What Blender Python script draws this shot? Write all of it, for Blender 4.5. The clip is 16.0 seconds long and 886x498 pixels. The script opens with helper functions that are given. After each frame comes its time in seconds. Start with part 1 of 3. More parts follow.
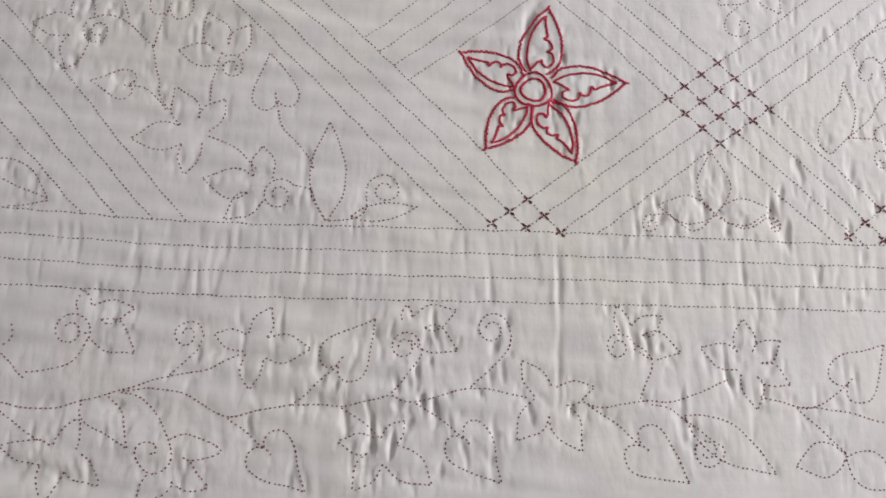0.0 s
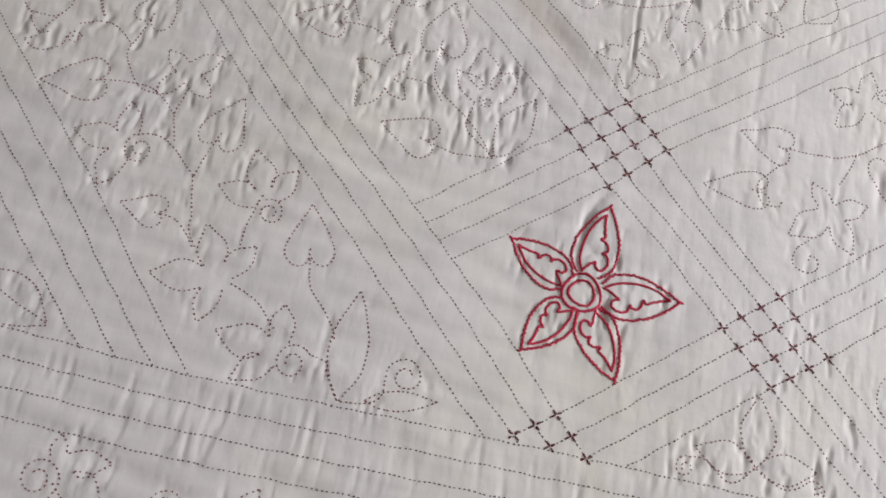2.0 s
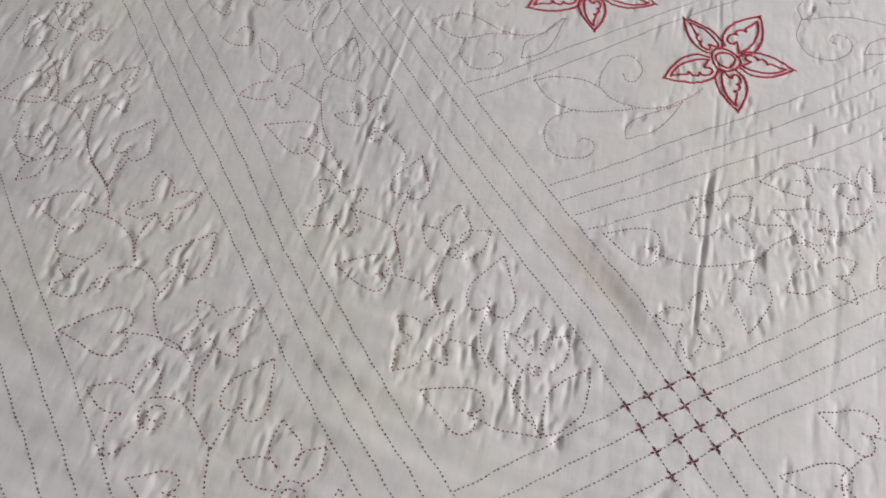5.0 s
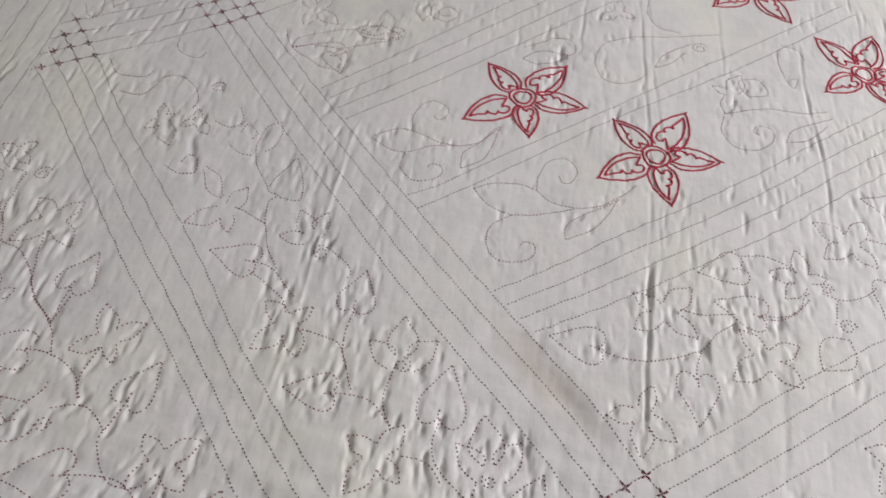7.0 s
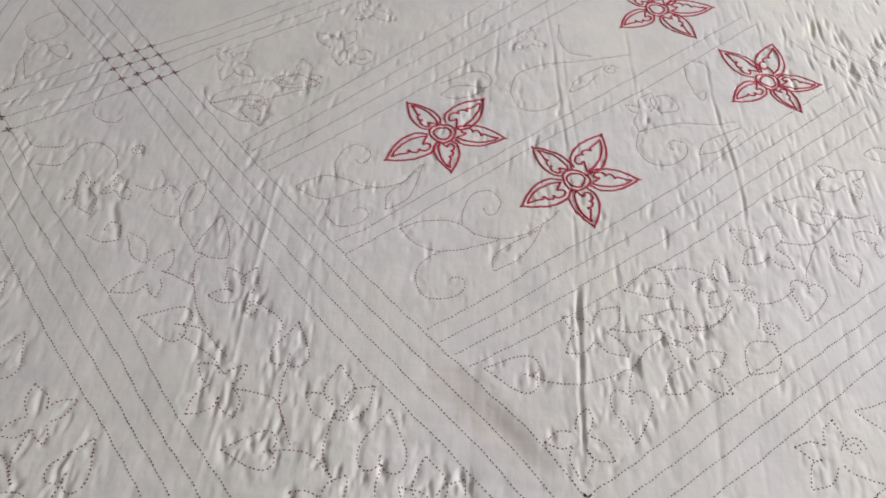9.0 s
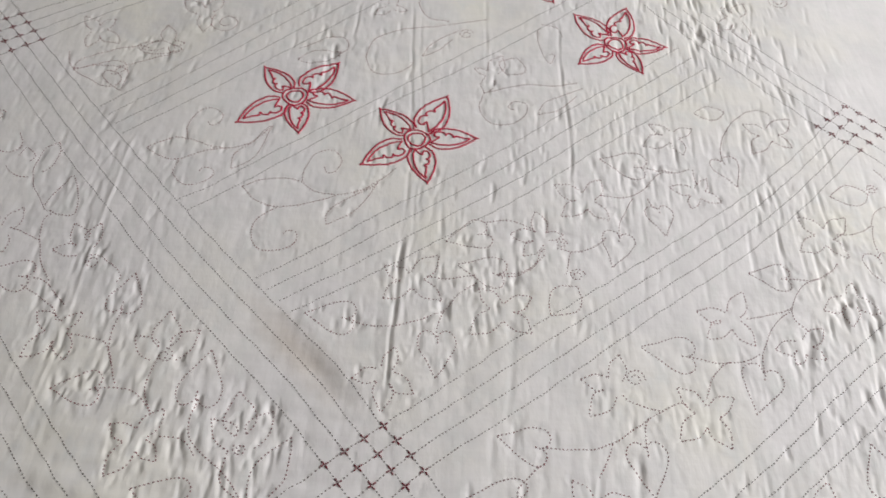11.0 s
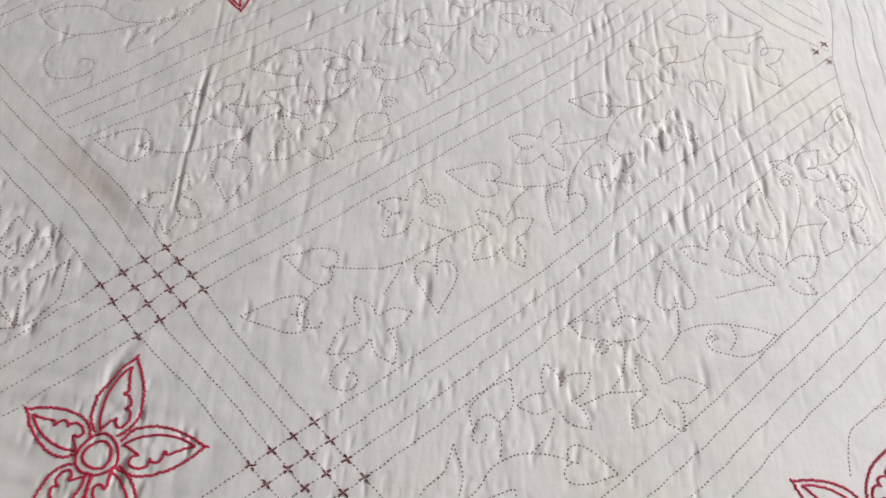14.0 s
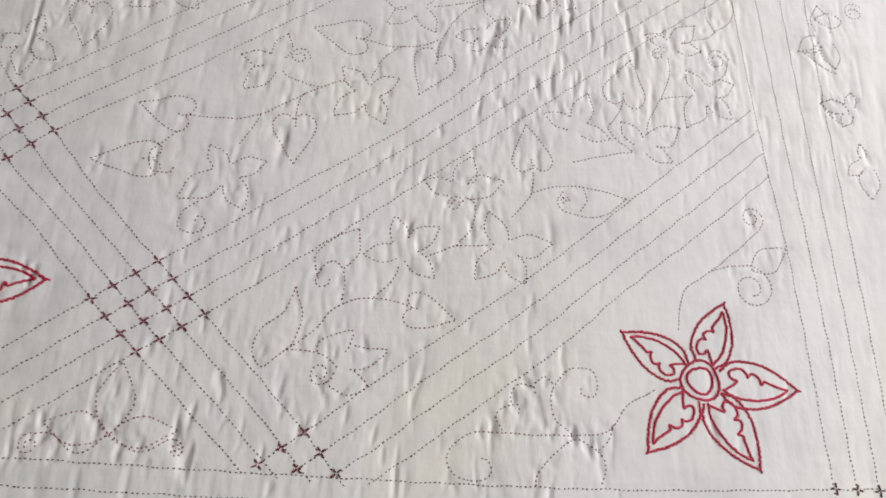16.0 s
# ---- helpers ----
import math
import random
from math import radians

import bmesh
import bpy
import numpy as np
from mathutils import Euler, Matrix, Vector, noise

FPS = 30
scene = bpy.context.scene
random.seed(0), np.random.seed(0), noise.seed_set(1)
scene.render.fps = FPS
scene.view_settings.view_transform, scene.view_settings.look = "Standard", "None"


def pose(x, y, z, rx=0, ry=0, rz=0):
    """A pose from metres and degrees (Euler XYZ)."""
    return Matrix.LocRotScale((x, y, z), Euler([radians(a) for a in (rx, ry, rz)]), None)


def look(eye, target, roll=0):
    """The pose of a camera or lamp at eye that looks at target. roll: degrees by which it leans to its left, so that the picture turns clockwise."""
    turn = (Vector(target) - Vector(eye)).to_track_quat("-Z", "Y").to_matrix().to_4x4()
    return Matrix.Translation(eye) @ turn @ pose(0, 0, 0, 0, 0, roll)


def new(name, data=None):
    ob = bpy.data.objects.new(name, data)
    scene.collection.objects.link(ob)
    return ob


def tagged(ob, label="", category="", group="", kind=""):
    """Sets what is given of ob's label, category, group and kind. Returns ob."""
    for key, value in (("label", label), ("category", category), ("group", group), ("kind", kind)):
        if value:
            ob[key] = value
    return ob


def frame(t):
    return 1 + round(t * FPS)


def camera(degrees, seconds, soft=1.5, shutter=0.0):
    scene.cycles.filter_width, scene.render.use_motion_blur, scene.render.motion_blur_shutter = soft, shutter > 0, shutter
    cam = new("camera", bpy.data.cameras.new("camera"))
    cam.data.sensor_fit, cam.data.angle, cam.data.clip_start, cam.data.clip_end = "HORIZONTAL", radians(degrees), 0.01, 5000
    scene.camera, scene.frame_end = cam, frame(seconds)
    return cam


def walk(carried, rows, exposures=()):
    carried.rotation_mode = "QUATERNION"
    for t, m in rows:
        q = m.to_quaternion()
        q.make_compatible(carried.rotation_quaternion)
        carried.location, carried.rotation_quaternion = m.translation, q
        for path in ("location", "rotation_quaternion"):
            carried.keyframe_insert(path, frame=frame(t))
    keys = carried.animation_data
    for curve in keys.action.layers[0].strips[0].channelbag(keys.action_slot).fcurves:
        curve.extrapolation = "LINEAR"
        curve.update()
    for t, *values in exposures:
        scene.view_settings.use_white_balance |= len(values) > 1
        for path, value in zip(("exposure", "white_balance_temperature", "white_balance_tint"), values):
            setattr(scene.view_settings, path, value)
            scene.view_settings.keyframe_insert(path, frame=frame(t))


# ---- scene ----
cam = camera(62.12, 16.0, soft=1.85)
PATH = [
    (0, look((-0.1189, -0.3263, 0.6425), (-0.0913, -0.1608, 0), 10.62)),
    (0.5, look((-0.1155, -0.3012, 0.6430), (-0.0809, -0.1288, 0), 12.53)),
    (1, look((-0.1289, -0.2624, 0.6327), (-0.0930, -0.0798, 0), 15.38)),
    (1.5, look((-0.1379, -0.2366, 0.6292), (-0.1109, -0.0331, 0), 17.75)),
    (2, look((-0.1527, -0.2028, 0.6259), (-0.1364, 0.0130, 0), 16.16)),
    (2.5, look((-0.1644, -0.1635, 0.6257), (-0.1524, 0.0594, 0), 16.04)),
    (3, look((-0.1693, -0.1374, 0.6166), (-0.1743, 0.0917, 0), 12.95)),
    (3.5, look((-0.1776, -0.1012, 0.6100), (-0.1947, 0.1277, 0), 11.67)),
    (4, look((-0.1960, -0.0921, 0.6026), (-0.2139, 0.1729, 0), 11.61)),
    (4.5, look((-0.2029, -0.0783, 0.6071), (-0.2292, 0.2240, 0), 10.53)),
    (5, look((-0.2025, -0.0701, 0.6165), (-0.2324, 0.2647, 0), 10.09)),
    (5.2, look((-0.2026, -0.0671, 0.6198), (-0.2320, 0.2749, 0), 10.57)),
    (7.3, look((-0.1693, -0.0467, 0.6425), (-0.2027, 0.4288, 0), 6.41)),
    (7.5, look((-0.1661, -0.0454, 0.6452), (-0.2017, 0.4412, 0), 5.80)),
    (8, look((-0.1578, -0.0378, 0.6526), (-0.1653, 0.4747, 0), 6.49)),
    (8.2, look((-0.1548, -0.0327, 0.6550), (-0.1579, 0.4865, 0), 6.16)),
    (10.3, look((-0.0509, -0.0389, 0.6958), (-0.0398, 0.4600, 0), 5.35)),
    (10.5, look((-0.0239, -0.0413, 0.7058), (-0.0030, 0.4691, 0), 6.45)),
    (11, look((0.0402, -0.0743, 0.7148), (0.0650, 0.4260, 0), 6.44)),
    (11.5, look((0.0976, -0.1012, 0.7091), (0.1455, 0.3836, 0), 7.16)),
    (12, look((0.1265, -0.1033, 0.6946), (0.1728, 0.3357, 0), 7.90)),
    (12.5, look((0.1564, -0.1174, 0.6872), (0.2044, 0.2964, 0), 8.07)),
    (13, look((0.1784, -0.1240, 0.6832), (0.2177, 0.2702, 0), 7.43)),
    (13.5, look((0.2075, -0.1291, 0.6745), (0.2481, 0.2459, 0), 8.16)),
    (14, look((0.2412, -0.1341, 0.6651), (0.2889, 0.2179, 0), 9.82)),
    (14.5, look((0.2747, -0.1504, 0.6550), (0.3281, 0.1487, 0), 14.94)),
    (15, look((0.2985, -0.1616, 0.6546), (0.3518, 0.1280, 0), 15.40)),
    (15.5, look((0.3272, -0.1667, 0.6565), (0.3928, 0.1110, 0), 17.88)),
    (16, look((0.3620, -0.1989, 0.6562), (0.4372, 0.0687, 0), 18.97)),
]
EXPOSURES = [(0.0, 0.05, 6500, 11), (3.0, 0.02, 6500, 11), (5.0, 0.0, 6500, 10), (8.0, 0.02, 6500, 10), (11.0, 0.01, 6500, 8), (12.5, -0.03, 6500, 8), (14.5, -0.09, 6500, 10), (16.0, -0.11, 6500, 9)]
walk(cam, PATH, EXPOSURES)

# ---------------------------------------------------------------- light
world = bpy.data.worlds.new("sky")
scene.world = world
world.use_nodes = True
wn = world.node_tree
sky = wn.nodes.new("ShaderNodeTexSky")
sky.sky_type = "NISHITA"
sky.sun_disc = False
sky.sun_elevation, sky.sun_rotation = radians(35), radians(-90)
wn.links.new(sky.outputs[0], wn.nodes["Background"].inputs[0])
wn.nodes["Background"].inputs[1].default_value = 0.10

ROOM_X, ROOM_Y, ROOM_TOP = (-2.6, 3.1), (-2.0, 2.9), 2.5
WIN_Y, WIN_Z = (-0.4, 1.4), (0.85, 2.15)


def window_light(watts):
    lamp = bpy.data.lights.new("window_daylight", "AREA")
    lamp.shape, lamp.size, lamp.size_y = "RECTANGLE", WIN_Y[1] - WIN_Y[0], WIN_Z[1] - WIN_Z[0]
    lamp.energy, lamp.color = watts, (0.97, 0.985, 1.0)
    ob = new("window_daylight", lamp)
    at = Vector((ROOM_X[1] + 0.02, sum(WIN_Y) / 2, sum(WIN_Z) / 2))
    ob.matrix_world = look(at, at + Vector((-1, 0, 0)))
    return ob


window_light(149)


# ---------------------------------------------------------------- materials
def material(name, colour, rough):
    m = bpy.data.materials.new(name)
    m.use_nodes = True
    b = m.node_tree.nodes["Principled BSDF"]
    b.inputs["Base Color"].default_value = (*colour, 1)
    b.inputs["Roughness"].default_value = rough
    return m, m.node_tree, b


def add(tree, kind, **values):
    n = tree.nodes.new("ShaderNode" + kind)
    for key, value in values.items():
        n.inputs[key.replace("_", " ")].default_value = value
    return n


def mix(tree, factor, a, b, blend="MIX"):
    n = tree.nodes.new("ShaderNodeMix")
    n.data_type, n.blend_type = "RGBA", blend
    for socket, value in ((n.inputs[0], factor), (n.inputs[6], a), (n.inputs[7], b)):
        if isinstance(value, bpy.types.NodeSocket):
            tree.links.new(value, socket)
        else:
            socket.default_value = value
    return n.outputs[2]


def ramp(tree, source, low, high):
    n = tree.nodes.new("ShaderNodeMapRange")
    n.inputs[1].default_value, n.inputs[2].default_value = low, high
    tree.links.new(source, n.inputs[0])
    return n.outputs[0]


def cloth_material():
    m, tree, b = material("quilted_cotton", (0.72, 0.70, 0.665), 0.88)
    co = tree.nodes.new("ShaderNodeTexCoord").outputs["Object"]

    def noisy(scale, detail=3.0, stretch=(1, 1, 1)):
        mp = tree.nodes.new("ShaderNodeMapping")
        mp.inputs["Scale"].default_value = stretch
        tree.links.new(co, mp.inputs[0])
        n = add(tree, "TexNoise", Scale=scale, Detail=detail, Roughness=0.6)
        tree.links.new(mp.outputs[0], n.inputs["Vector"])
        return n.outputs["Fac"]

    # old cotton: broad yellowed patches, small grey soiling, slubby threads both ways
    colour = mix(tree, ramp(tree, noisy(3.2, 3), 0.44, 0.72), (0.752, 0.706, 0.708, 1), (0.755, 0.709, 0.64, 1))
    colour = mix(tree, ramp(tree, noisy(16, 4), 0.48, 0.74), colour, (0.655, 0.618, 0.62, 1))
    colour = mix(tree, ramp(tree, noisy(38, 3, (1, 0.6, 1)), 0.50, 0.78), colour, (0.69, 0.665, 0.655, 1))
    # a darker, brownish patch with a ragged edge along the band below the centre
    place = tree.nodes.new("ShaderNodeMapping")
    place.vector_type = "TEXTURE"
    place.inputs["Location"].default_value = (-0.083, 0.279, 0)
    place.inputs["Rotation"].default_value = (0, 0, radians(-43))
    place.inputs["Scale"].default_value = (0.085, 0.024, 1)
    tree.links.new(co, place.inputs[0])
    away = add(tree, "VectorMath")
    away.operation = "LENGTH"
    tree.links.new(place.outputs[0], away.inputs[0])
    ragged = tree.nodes.new("ShaderNodeMath")
    tree.links.new(away.outputs["Value"], ragged.inputs[0])
    tree.links.new(noisy(45, 4), ragged.inputs[1])
    brown_patch = ramp(tree, ragged.outputs[0], 1.75, 0.7)
    colour = mix(tree, brown_patch, colour, (0.60, 0.535, 0.50, 1))
    warp = noisy(260, 2, (1, 0.06, 1))
    weft = noisy(260, 2, (0.06, 1, 1))
    colour = mix(tree, ramp(tree, warp, 0.30, 0.75), colour, (0.965, 0.965, 0.96, 1), "MULTIPLY")
    colour = mix(tree, ramp(tree, weft, 0.30, 0.75), colour, (0.975, 0.975, 0.97, 1), "MULTIPLY")
    tree.links.new(colour, b.inputs["Base Color"])
    b.inputs["Sheen Weight"].default_value = 0.08
    total = tree.nodes.new("ShaderNodeMath")
    tree.links.new(warp, total.inputs[0])
    tree.links.new(weft, total.inputs[1])
    fine = add(tree, "Bump", Strength=0.15, Distance=0.0004)
    tree.links.new(total.outputs[0], fine.inputs["Height"])
    soft = add(tree, "Bump", Strength=0.22, Distance=0.002)
    tree.links.new(noisy(90, 3, (1, 0.45, 1)), soft.inputs["Height"])
    tree.links.new(fine.outputs[0], soft.inputs["Normal"])
    tree.links.new(soft.outputs[0], b.inputs["Normal"])
    return m


def thread_material(name, dark, light):
    m, tree, b = material(name, dark, 0.7)
    geo = tree.nodes.new("ShaderNodeNewGeometry")
    co = tree.nodes.new("ShaderNodeTexCoord").outputs["Object"]
    n = add(tree, "TexNoise", Scale=9.0, Detail=3.0)
    tree.links.new(co, n.inputs["Vector"])
    colour = mix(tree, ramp(tree, n.outputs["Fac"], 0.35, 0.65), (*dark, 1), (*light, 1))
    colour = mix(tree, geo.outputs["Random Per Island"], colour, mix(tree, 0.35, colour, (*light, 1)))
    ply = add(tree, "TexNoise", Scale=1500.0, Detail=1.0)
    tree.links.new(co, ply.inputs["Vector"])
    colour = mix(tree, ply.outputs["Fac"], mix(tree, 0.25, colour, (0.02, 0.01, 0.01, 1)), colour)
    tree.links.new(colour, b.inputs["Base Color"])
    bump = add(tree, "Bump", Strength=0.5, Distance=0.0004)
    tree.links.new(ply.outputs["Fac"], bump.inputs["Height"])
    tree.links.new(bump.outputs[0], b.inputs["Normal"])
    b.inputs["Sheen Weight"].default_value = 0.1
    return m


def plain_material(name, colour, rough, scale, spread):
    m, tree, b = material(name, colour, rough)
    co = tree.nodes.new("ShaderNodeTexCoord").outputs["Object"]
    n = add(tree, "TexNoise", Scale=scale, Detail=4.0)
    tree.links.new(co, n.inputs["Vector"])
    tree.links.new(mix(tree, n.outputs["Fac"], (*colour, 1), (*[v * spread for v in colour], 1)), b.inputs["Base Color"])
    return m


CLOTH = cloth_material()
THREAD = thread_material("dark_quilting_thread", (0.04, 0.026, 0.026), (0.10, 0.06, 0.057))
MAROON = thread_material("faded_maroon_thread", (0.125, 0.022, 0.032), (0.25, 0.065, 0.075))
PALE = thread_material("faded_pink_thread", (0.20, 0.068, 0.07), (0.33, 0.145, 0.14))
GREY = thread_material("worn_brown_thread", (0.10, 0.068, 0.062), (0.21, 0.145, 0.135))
CROSS = thread_material("dark_maroon_thread", (0.085, 0.012, 0.018), (0.23, 0.024, 0.04))
CRIMSON = thread_material("crimson_embroidery_thread", (0.45, 0.004, 0.036), (0.61, 0.013, 0.068))
PAINT = plain_material("cream_wall_paint", (0.39, 0.382, 0.366), 0.8, 3, 0.95)
BOARDS = plain_material("dark_brown_floor", (0.19, 0.16, 0.135), 0.6, 8, 0.8)
FRAME = plain_material("white_window_paint", (0.8, 0.8, 0.78), 0.5, 6, 0.95)


# ---------------------------------------------------------------- room
def box(bm, x0, x1, y0, y1, z0, z1):
    m = Matrix.LocRotScale(((x0 + x1) / 2, (y0 + y1) / 2, (z0 + z1) / 2), None, (x1 - x0, y1 - y0, z1 - z0))
    bmesh.ops.create_cube(bm, size=1, matrix=m)


def linked(name, bm, mat, parent=None, label=""):
    me = bpy.data.meshes.new(name)
    bm.to_mesh(me)
    bm.free()
    me.materials.append(mat)
    ob = new(name, me)
    ob.parent = parent
    return tagged(ob, label)


FLOOR_Z, T = -0.012, 0.15
(X0, X1), (Y0, Y1) = ROOM_X, ROOM_Y


def structure(name, mat, *boxes):
    bm = bmesh.new()
    for b in boxes:
        box(bm, *b)
    return tagged(linked(name, bm, mat), kind="structure")


structure("floor", BOARDS, (X0, X1, Y0, Y1, FLOOR_Z - T, FLOOR_Z))
structure("ceiling", PAINT, (X0, X1, Y0, Y1, ROOM_TOP, ROOM_TOP + T))
structure("wall_west", PAINT, (X0 - T, X0, Y0 - T, Y1 + T, FLOOR_Z - T, ROOM_TOP + T))
structure("wall_south", PAINT, (X0, X1, Y0 - T, Y0, FLOOR_Z - T, ROOM_TOP + T))
structure("wall_north", PAINT, (X0, X1, Y1, Y1 + T, FLOOR_Z - T, ROOM_TOP + T))
structure("wall_east", PAINT,
          (X1, X1 + T, Y0 - T, WIN_Y[0], FLOOR_Z - T, ROOM_TOP + T), (X1, X1 + T, WIN_Y[1], Y1 + T, FLOOR_Z - T, ROOM_TOP + T),
          (X1, X1 + T, WIN_Y[0], WIN_Y[1], FLOOR_Z - T, WIN_Z[0]), (X1, X1 + T, WIN_Y[0], WIN_Y[1], WIN_Z[1], ROOM_TOP + T))
structure("window_1", FRAME,
          (X1 + 0.05, X1 + 0.10, WIN_Y[0], WIN_Y[0] + 0.05, WIN_Z[0], WIN_Z[1]), (X1 + 0.05, X1 + 0.10, WIN_Y[1] - 0.05, WIN_Y[1], WIN_Z[0], WIN_Z[1]),
          (X1 + 0.05, X1 + 0.10, WIN_Y[0] + 0.05, WIN_Y[1] - 0.05, WIN_Z[0], WIN_Z[0] + 0.05),
          (X1 + 0.05, X1 + 0.10, WIN_Y[0] + 0.05, WIN_Y[1] - 0.05, WIN_Z[1] - 0.05, WIN_Z[1]))

# ---------------------------------------------------------------- the quilt's drawing, in millimetres
# Every stitched figure is laid out first; the padded cloth is then drawn in along these lines.
rng = np.random.default_rng(7)
FIGURES = []  # (name, thread, list of strokes, stitch pitch)
MOTIF_THREAD = [MAROON]


def smooth(points, step=1.5, closed=False):
    """A curve through the points, resampled to even steps (Catmull-Rom, centripetal enough for these spacings)."""
    p = np.asarray(points, float).reshape(-1, 2)
    if len(p) == 2:
        n = max(2, int(np.linalg.norm(p[1] - p[0]) / step))
        return p[0] + np.linspace(0, 1, n)[:, None] * (p[1] - p[0])
    q = np.vstack([p[-2], p, p[1]]) if closed else np.vstack([2 * p[0] - p[1], p, 2 * p[-1] - p[-2]])
    u = np.linspace(0, 1, 14, endpoint=False)[:, None]
    out = []
    for i in range(len(p) - 1):
        a, b, c, d = q[i:i + 4]
        out.append(0.5 * (2 * b + (c - a) * u + (2 * a - 5 * b + 4 * c - d) * u ** 2 + (3 * b - a - 3 * c + d) * u ** 3))
    curve = np.vstack(out + [p[-1:]])
    s = np.r_[0, np.cumsum(np.linalg.norm(np.diff(curve, axis=0), axis=1))]
    t = np.linspace(0, s[-1], max(3, int(s[-1] / step)))
    return np.c_[np.interp(t, s, curve[:, 0]), np.interp(t, s, curve[:, 1])]


def wobble(curve, much=0.7):
    """The small sway of a line sewn by hand."""
    n = len(curve)
    k = np.arange(n) * 1.5
    for axis in (0, 1):
        for wave in (31, 67):
            curve[:, axis] += much * 0.5 * np.sin(2 * np.pi * (k / wave + rng.random()))
    return curve


def frame_of(ax, ay, bx, by):
    a, d = np.array((ax, ay), float), np.array((bx - ax, by - ay), float)
    return a, d, np.array((-d[1], d[0]))


def half(a, d, v, shape, side, squeeze=1.0):
    return [a + d * s + v * w * side * squeeze for s, w in shape]


def figure(name, strokes, thread=None, pitch=4.0):
    FIGURES.append((name, thread or MOTIF_THREAD[-1], [wobble(s) for s in strokes], pitch))


def stem(*xy):
    figure("stitched_stem", [smooth(xy)])


HEART = ((0, 0), (-0.13, 0.12), (-0.14, 0.31), (0.03, 0.46), (0.30, 0.42), (0.66, 0.20), (1, 0))


def heart(nx, ny, tx, ty, w=0.92):
    a, d, v = frame_of(nx, ny, tx, ty)
    figure("stitched_heart_leaf", [smooth(half(a, d, v, HEART, 1, w)), smooth(half(a, d, v, HEART, -1, w)), smooth([a, a + d * 0.08 + v * 0.03, a + d * 0.17])])


def leaf(bx, by, tx, ty, w=0.25):
    a, d, v = frame_of(bx, by, tx, ty)
    shape = ((0, 0), (0.22, 0.75 * w), (0.5, w), (0.8, 0.5 * w), (1, 0))
    figure("stitched_leaf", [smooth(half(a, d, v, shape, 1)), smooth(half(a, d, v, shape, -1))])


def flower(cx, cy, *tips):
    """Pointed petals round an open centre; neighbours share the point where they meet."""
    c = np.array((cx, cy), float)
    spread = np.mean([np.array(t, float) - c for t in zip(tips[::2], tips[1::2])], axis=0)
    if len(tips) == 6:
        c = c - 0.30 * spread
    arms = sorted((np.array(t, float) - c for t in zip(tips[::2], tips[1::2])), key=lambda d: math.atan2(d[1], d[0]))
    angles, reach = [math.atan2(d[1], d[0]) for d in arms], [np.linalg.norm(d) for d in arms]
    strokes, n = [], len(arms)
    for k in range(n):
        for side, other in ((1, (k + 1) % n), (-1, k - 1)):
            gap = (side * (angles[other] - angles[k])) % (2 * math.pi) or 2 * math.pi
            turn = side * min(gap / 2, 0.85)
            r = 0.30 * (reach[k] + reach[other]) / 2 if gap < 1.75 else 0.24 * reach[k]
            base = c + r * np.array((math.cos(angles[k] + turn), math.sin(angles[k] + turn)))
            v = np.array((-arms[k][1], arms[k][0])) * side
            shape = [base] + [c + arms[k] * s + v * w for s, w in ((0.44, 0.245), (0.64, 0.225), (0.85, 0.095), (1, 0))]
            strokes.append(smooth(shape))
    figure("stitched_flower", strokes)


def spiral(cx, cy, sx, sy, turns=1.5):
    a, d, v = frame_of(cx, cy, sx, sy)
    k = np.linspace(0, turns, 24)
    r = 1 - 0.72 * (k / turns) ** 0.8
    figure("stitched_spiral", [smooth([a + (d * math.cos(6.283 * q) + v * math.sin(6.283 * q)) * w for q, w in zip(k, r)])])


def line(*xy, thread=THREAD):
    figure("quilting_line", [smooth(xy)], thread, 4.2)


def band(first, last, count=4, thread=THREAD):
    """Parallel lines of running stitch, spread evenly from the first edge to the last."""
    a, b = smooth(first, 4), smooth(last, 4)
    k = np.linspace(0, 1, 25)
    a, b = ([np.c_[np.interp(k, np.linspace(0, 1, len(s)), s[:, 0]), np.interp(k, np.linspace(0, 1, len(s)), s[:, 1])] for s in (a, b)])
    for f in np.linspace(0, 1, count):
        line(*(a + (b - a) * f).ravel(), thread=thread)


# borders: four lines along the lower edge of the field, four along each side
band((-757, -128, -487, -133, -322, -141, 17, -142, 317, -147, 603, -147, 880, -135), (-757, -198, -476, -202, -295, -208, 11, -208, 313, -209, 600, -212, 880, -204))
band((806, -215, 806, -146, 795, 105, 785, 225, 773, 441, 781, 551, 796, 665, 800, 1400), (876, -215, 873, -48, 869, 185, 867, 431, 868, 700, 868, 1400), thread=GREY)
band((-745, -200, -742, 300, -745, 530, -752, 660, -764, 780, -770, 1400), (-826, -200, -822, 300, -830, 620, -836, 713, -842, 1400))
# bands that run down to the right
band((-741, 567, -661, 480, -534, 334, -433, 228, -344, 128, -280, 65, -213, 0, -149, -67, -92, -122, -71, -141), (-744, 672, -680, 604, -607, 513, -528, 428, -440, 330, -391, 269, -339, 213, -280, 152, -214, 88, -170, 49, -127, 6, -75, -43, -13, -111, 17, -142))
band((-747, 190, -615, 70, -545, 0, -488, -61, -412, -139), (-747, 320, -655, 219, -579, 138, -454, 8, -396, -59, -322, -141))
band((-742, 880, -612, 750, -561, 695, -421, 538, -331, 446, -267, 378, -191, 306, -100, 223, -40, 160, 5, 110, 41, 81, 125, -5, 172, -50, 276, -148), (-690, 930, -560, 785, -514, 735, -359, 570, -246, 456, -194, 406, -132, 349, -32, 257, 14, 202, 58, 160, 107, 103, 176, 35, 224, -12, 323, -111, 361, -155))
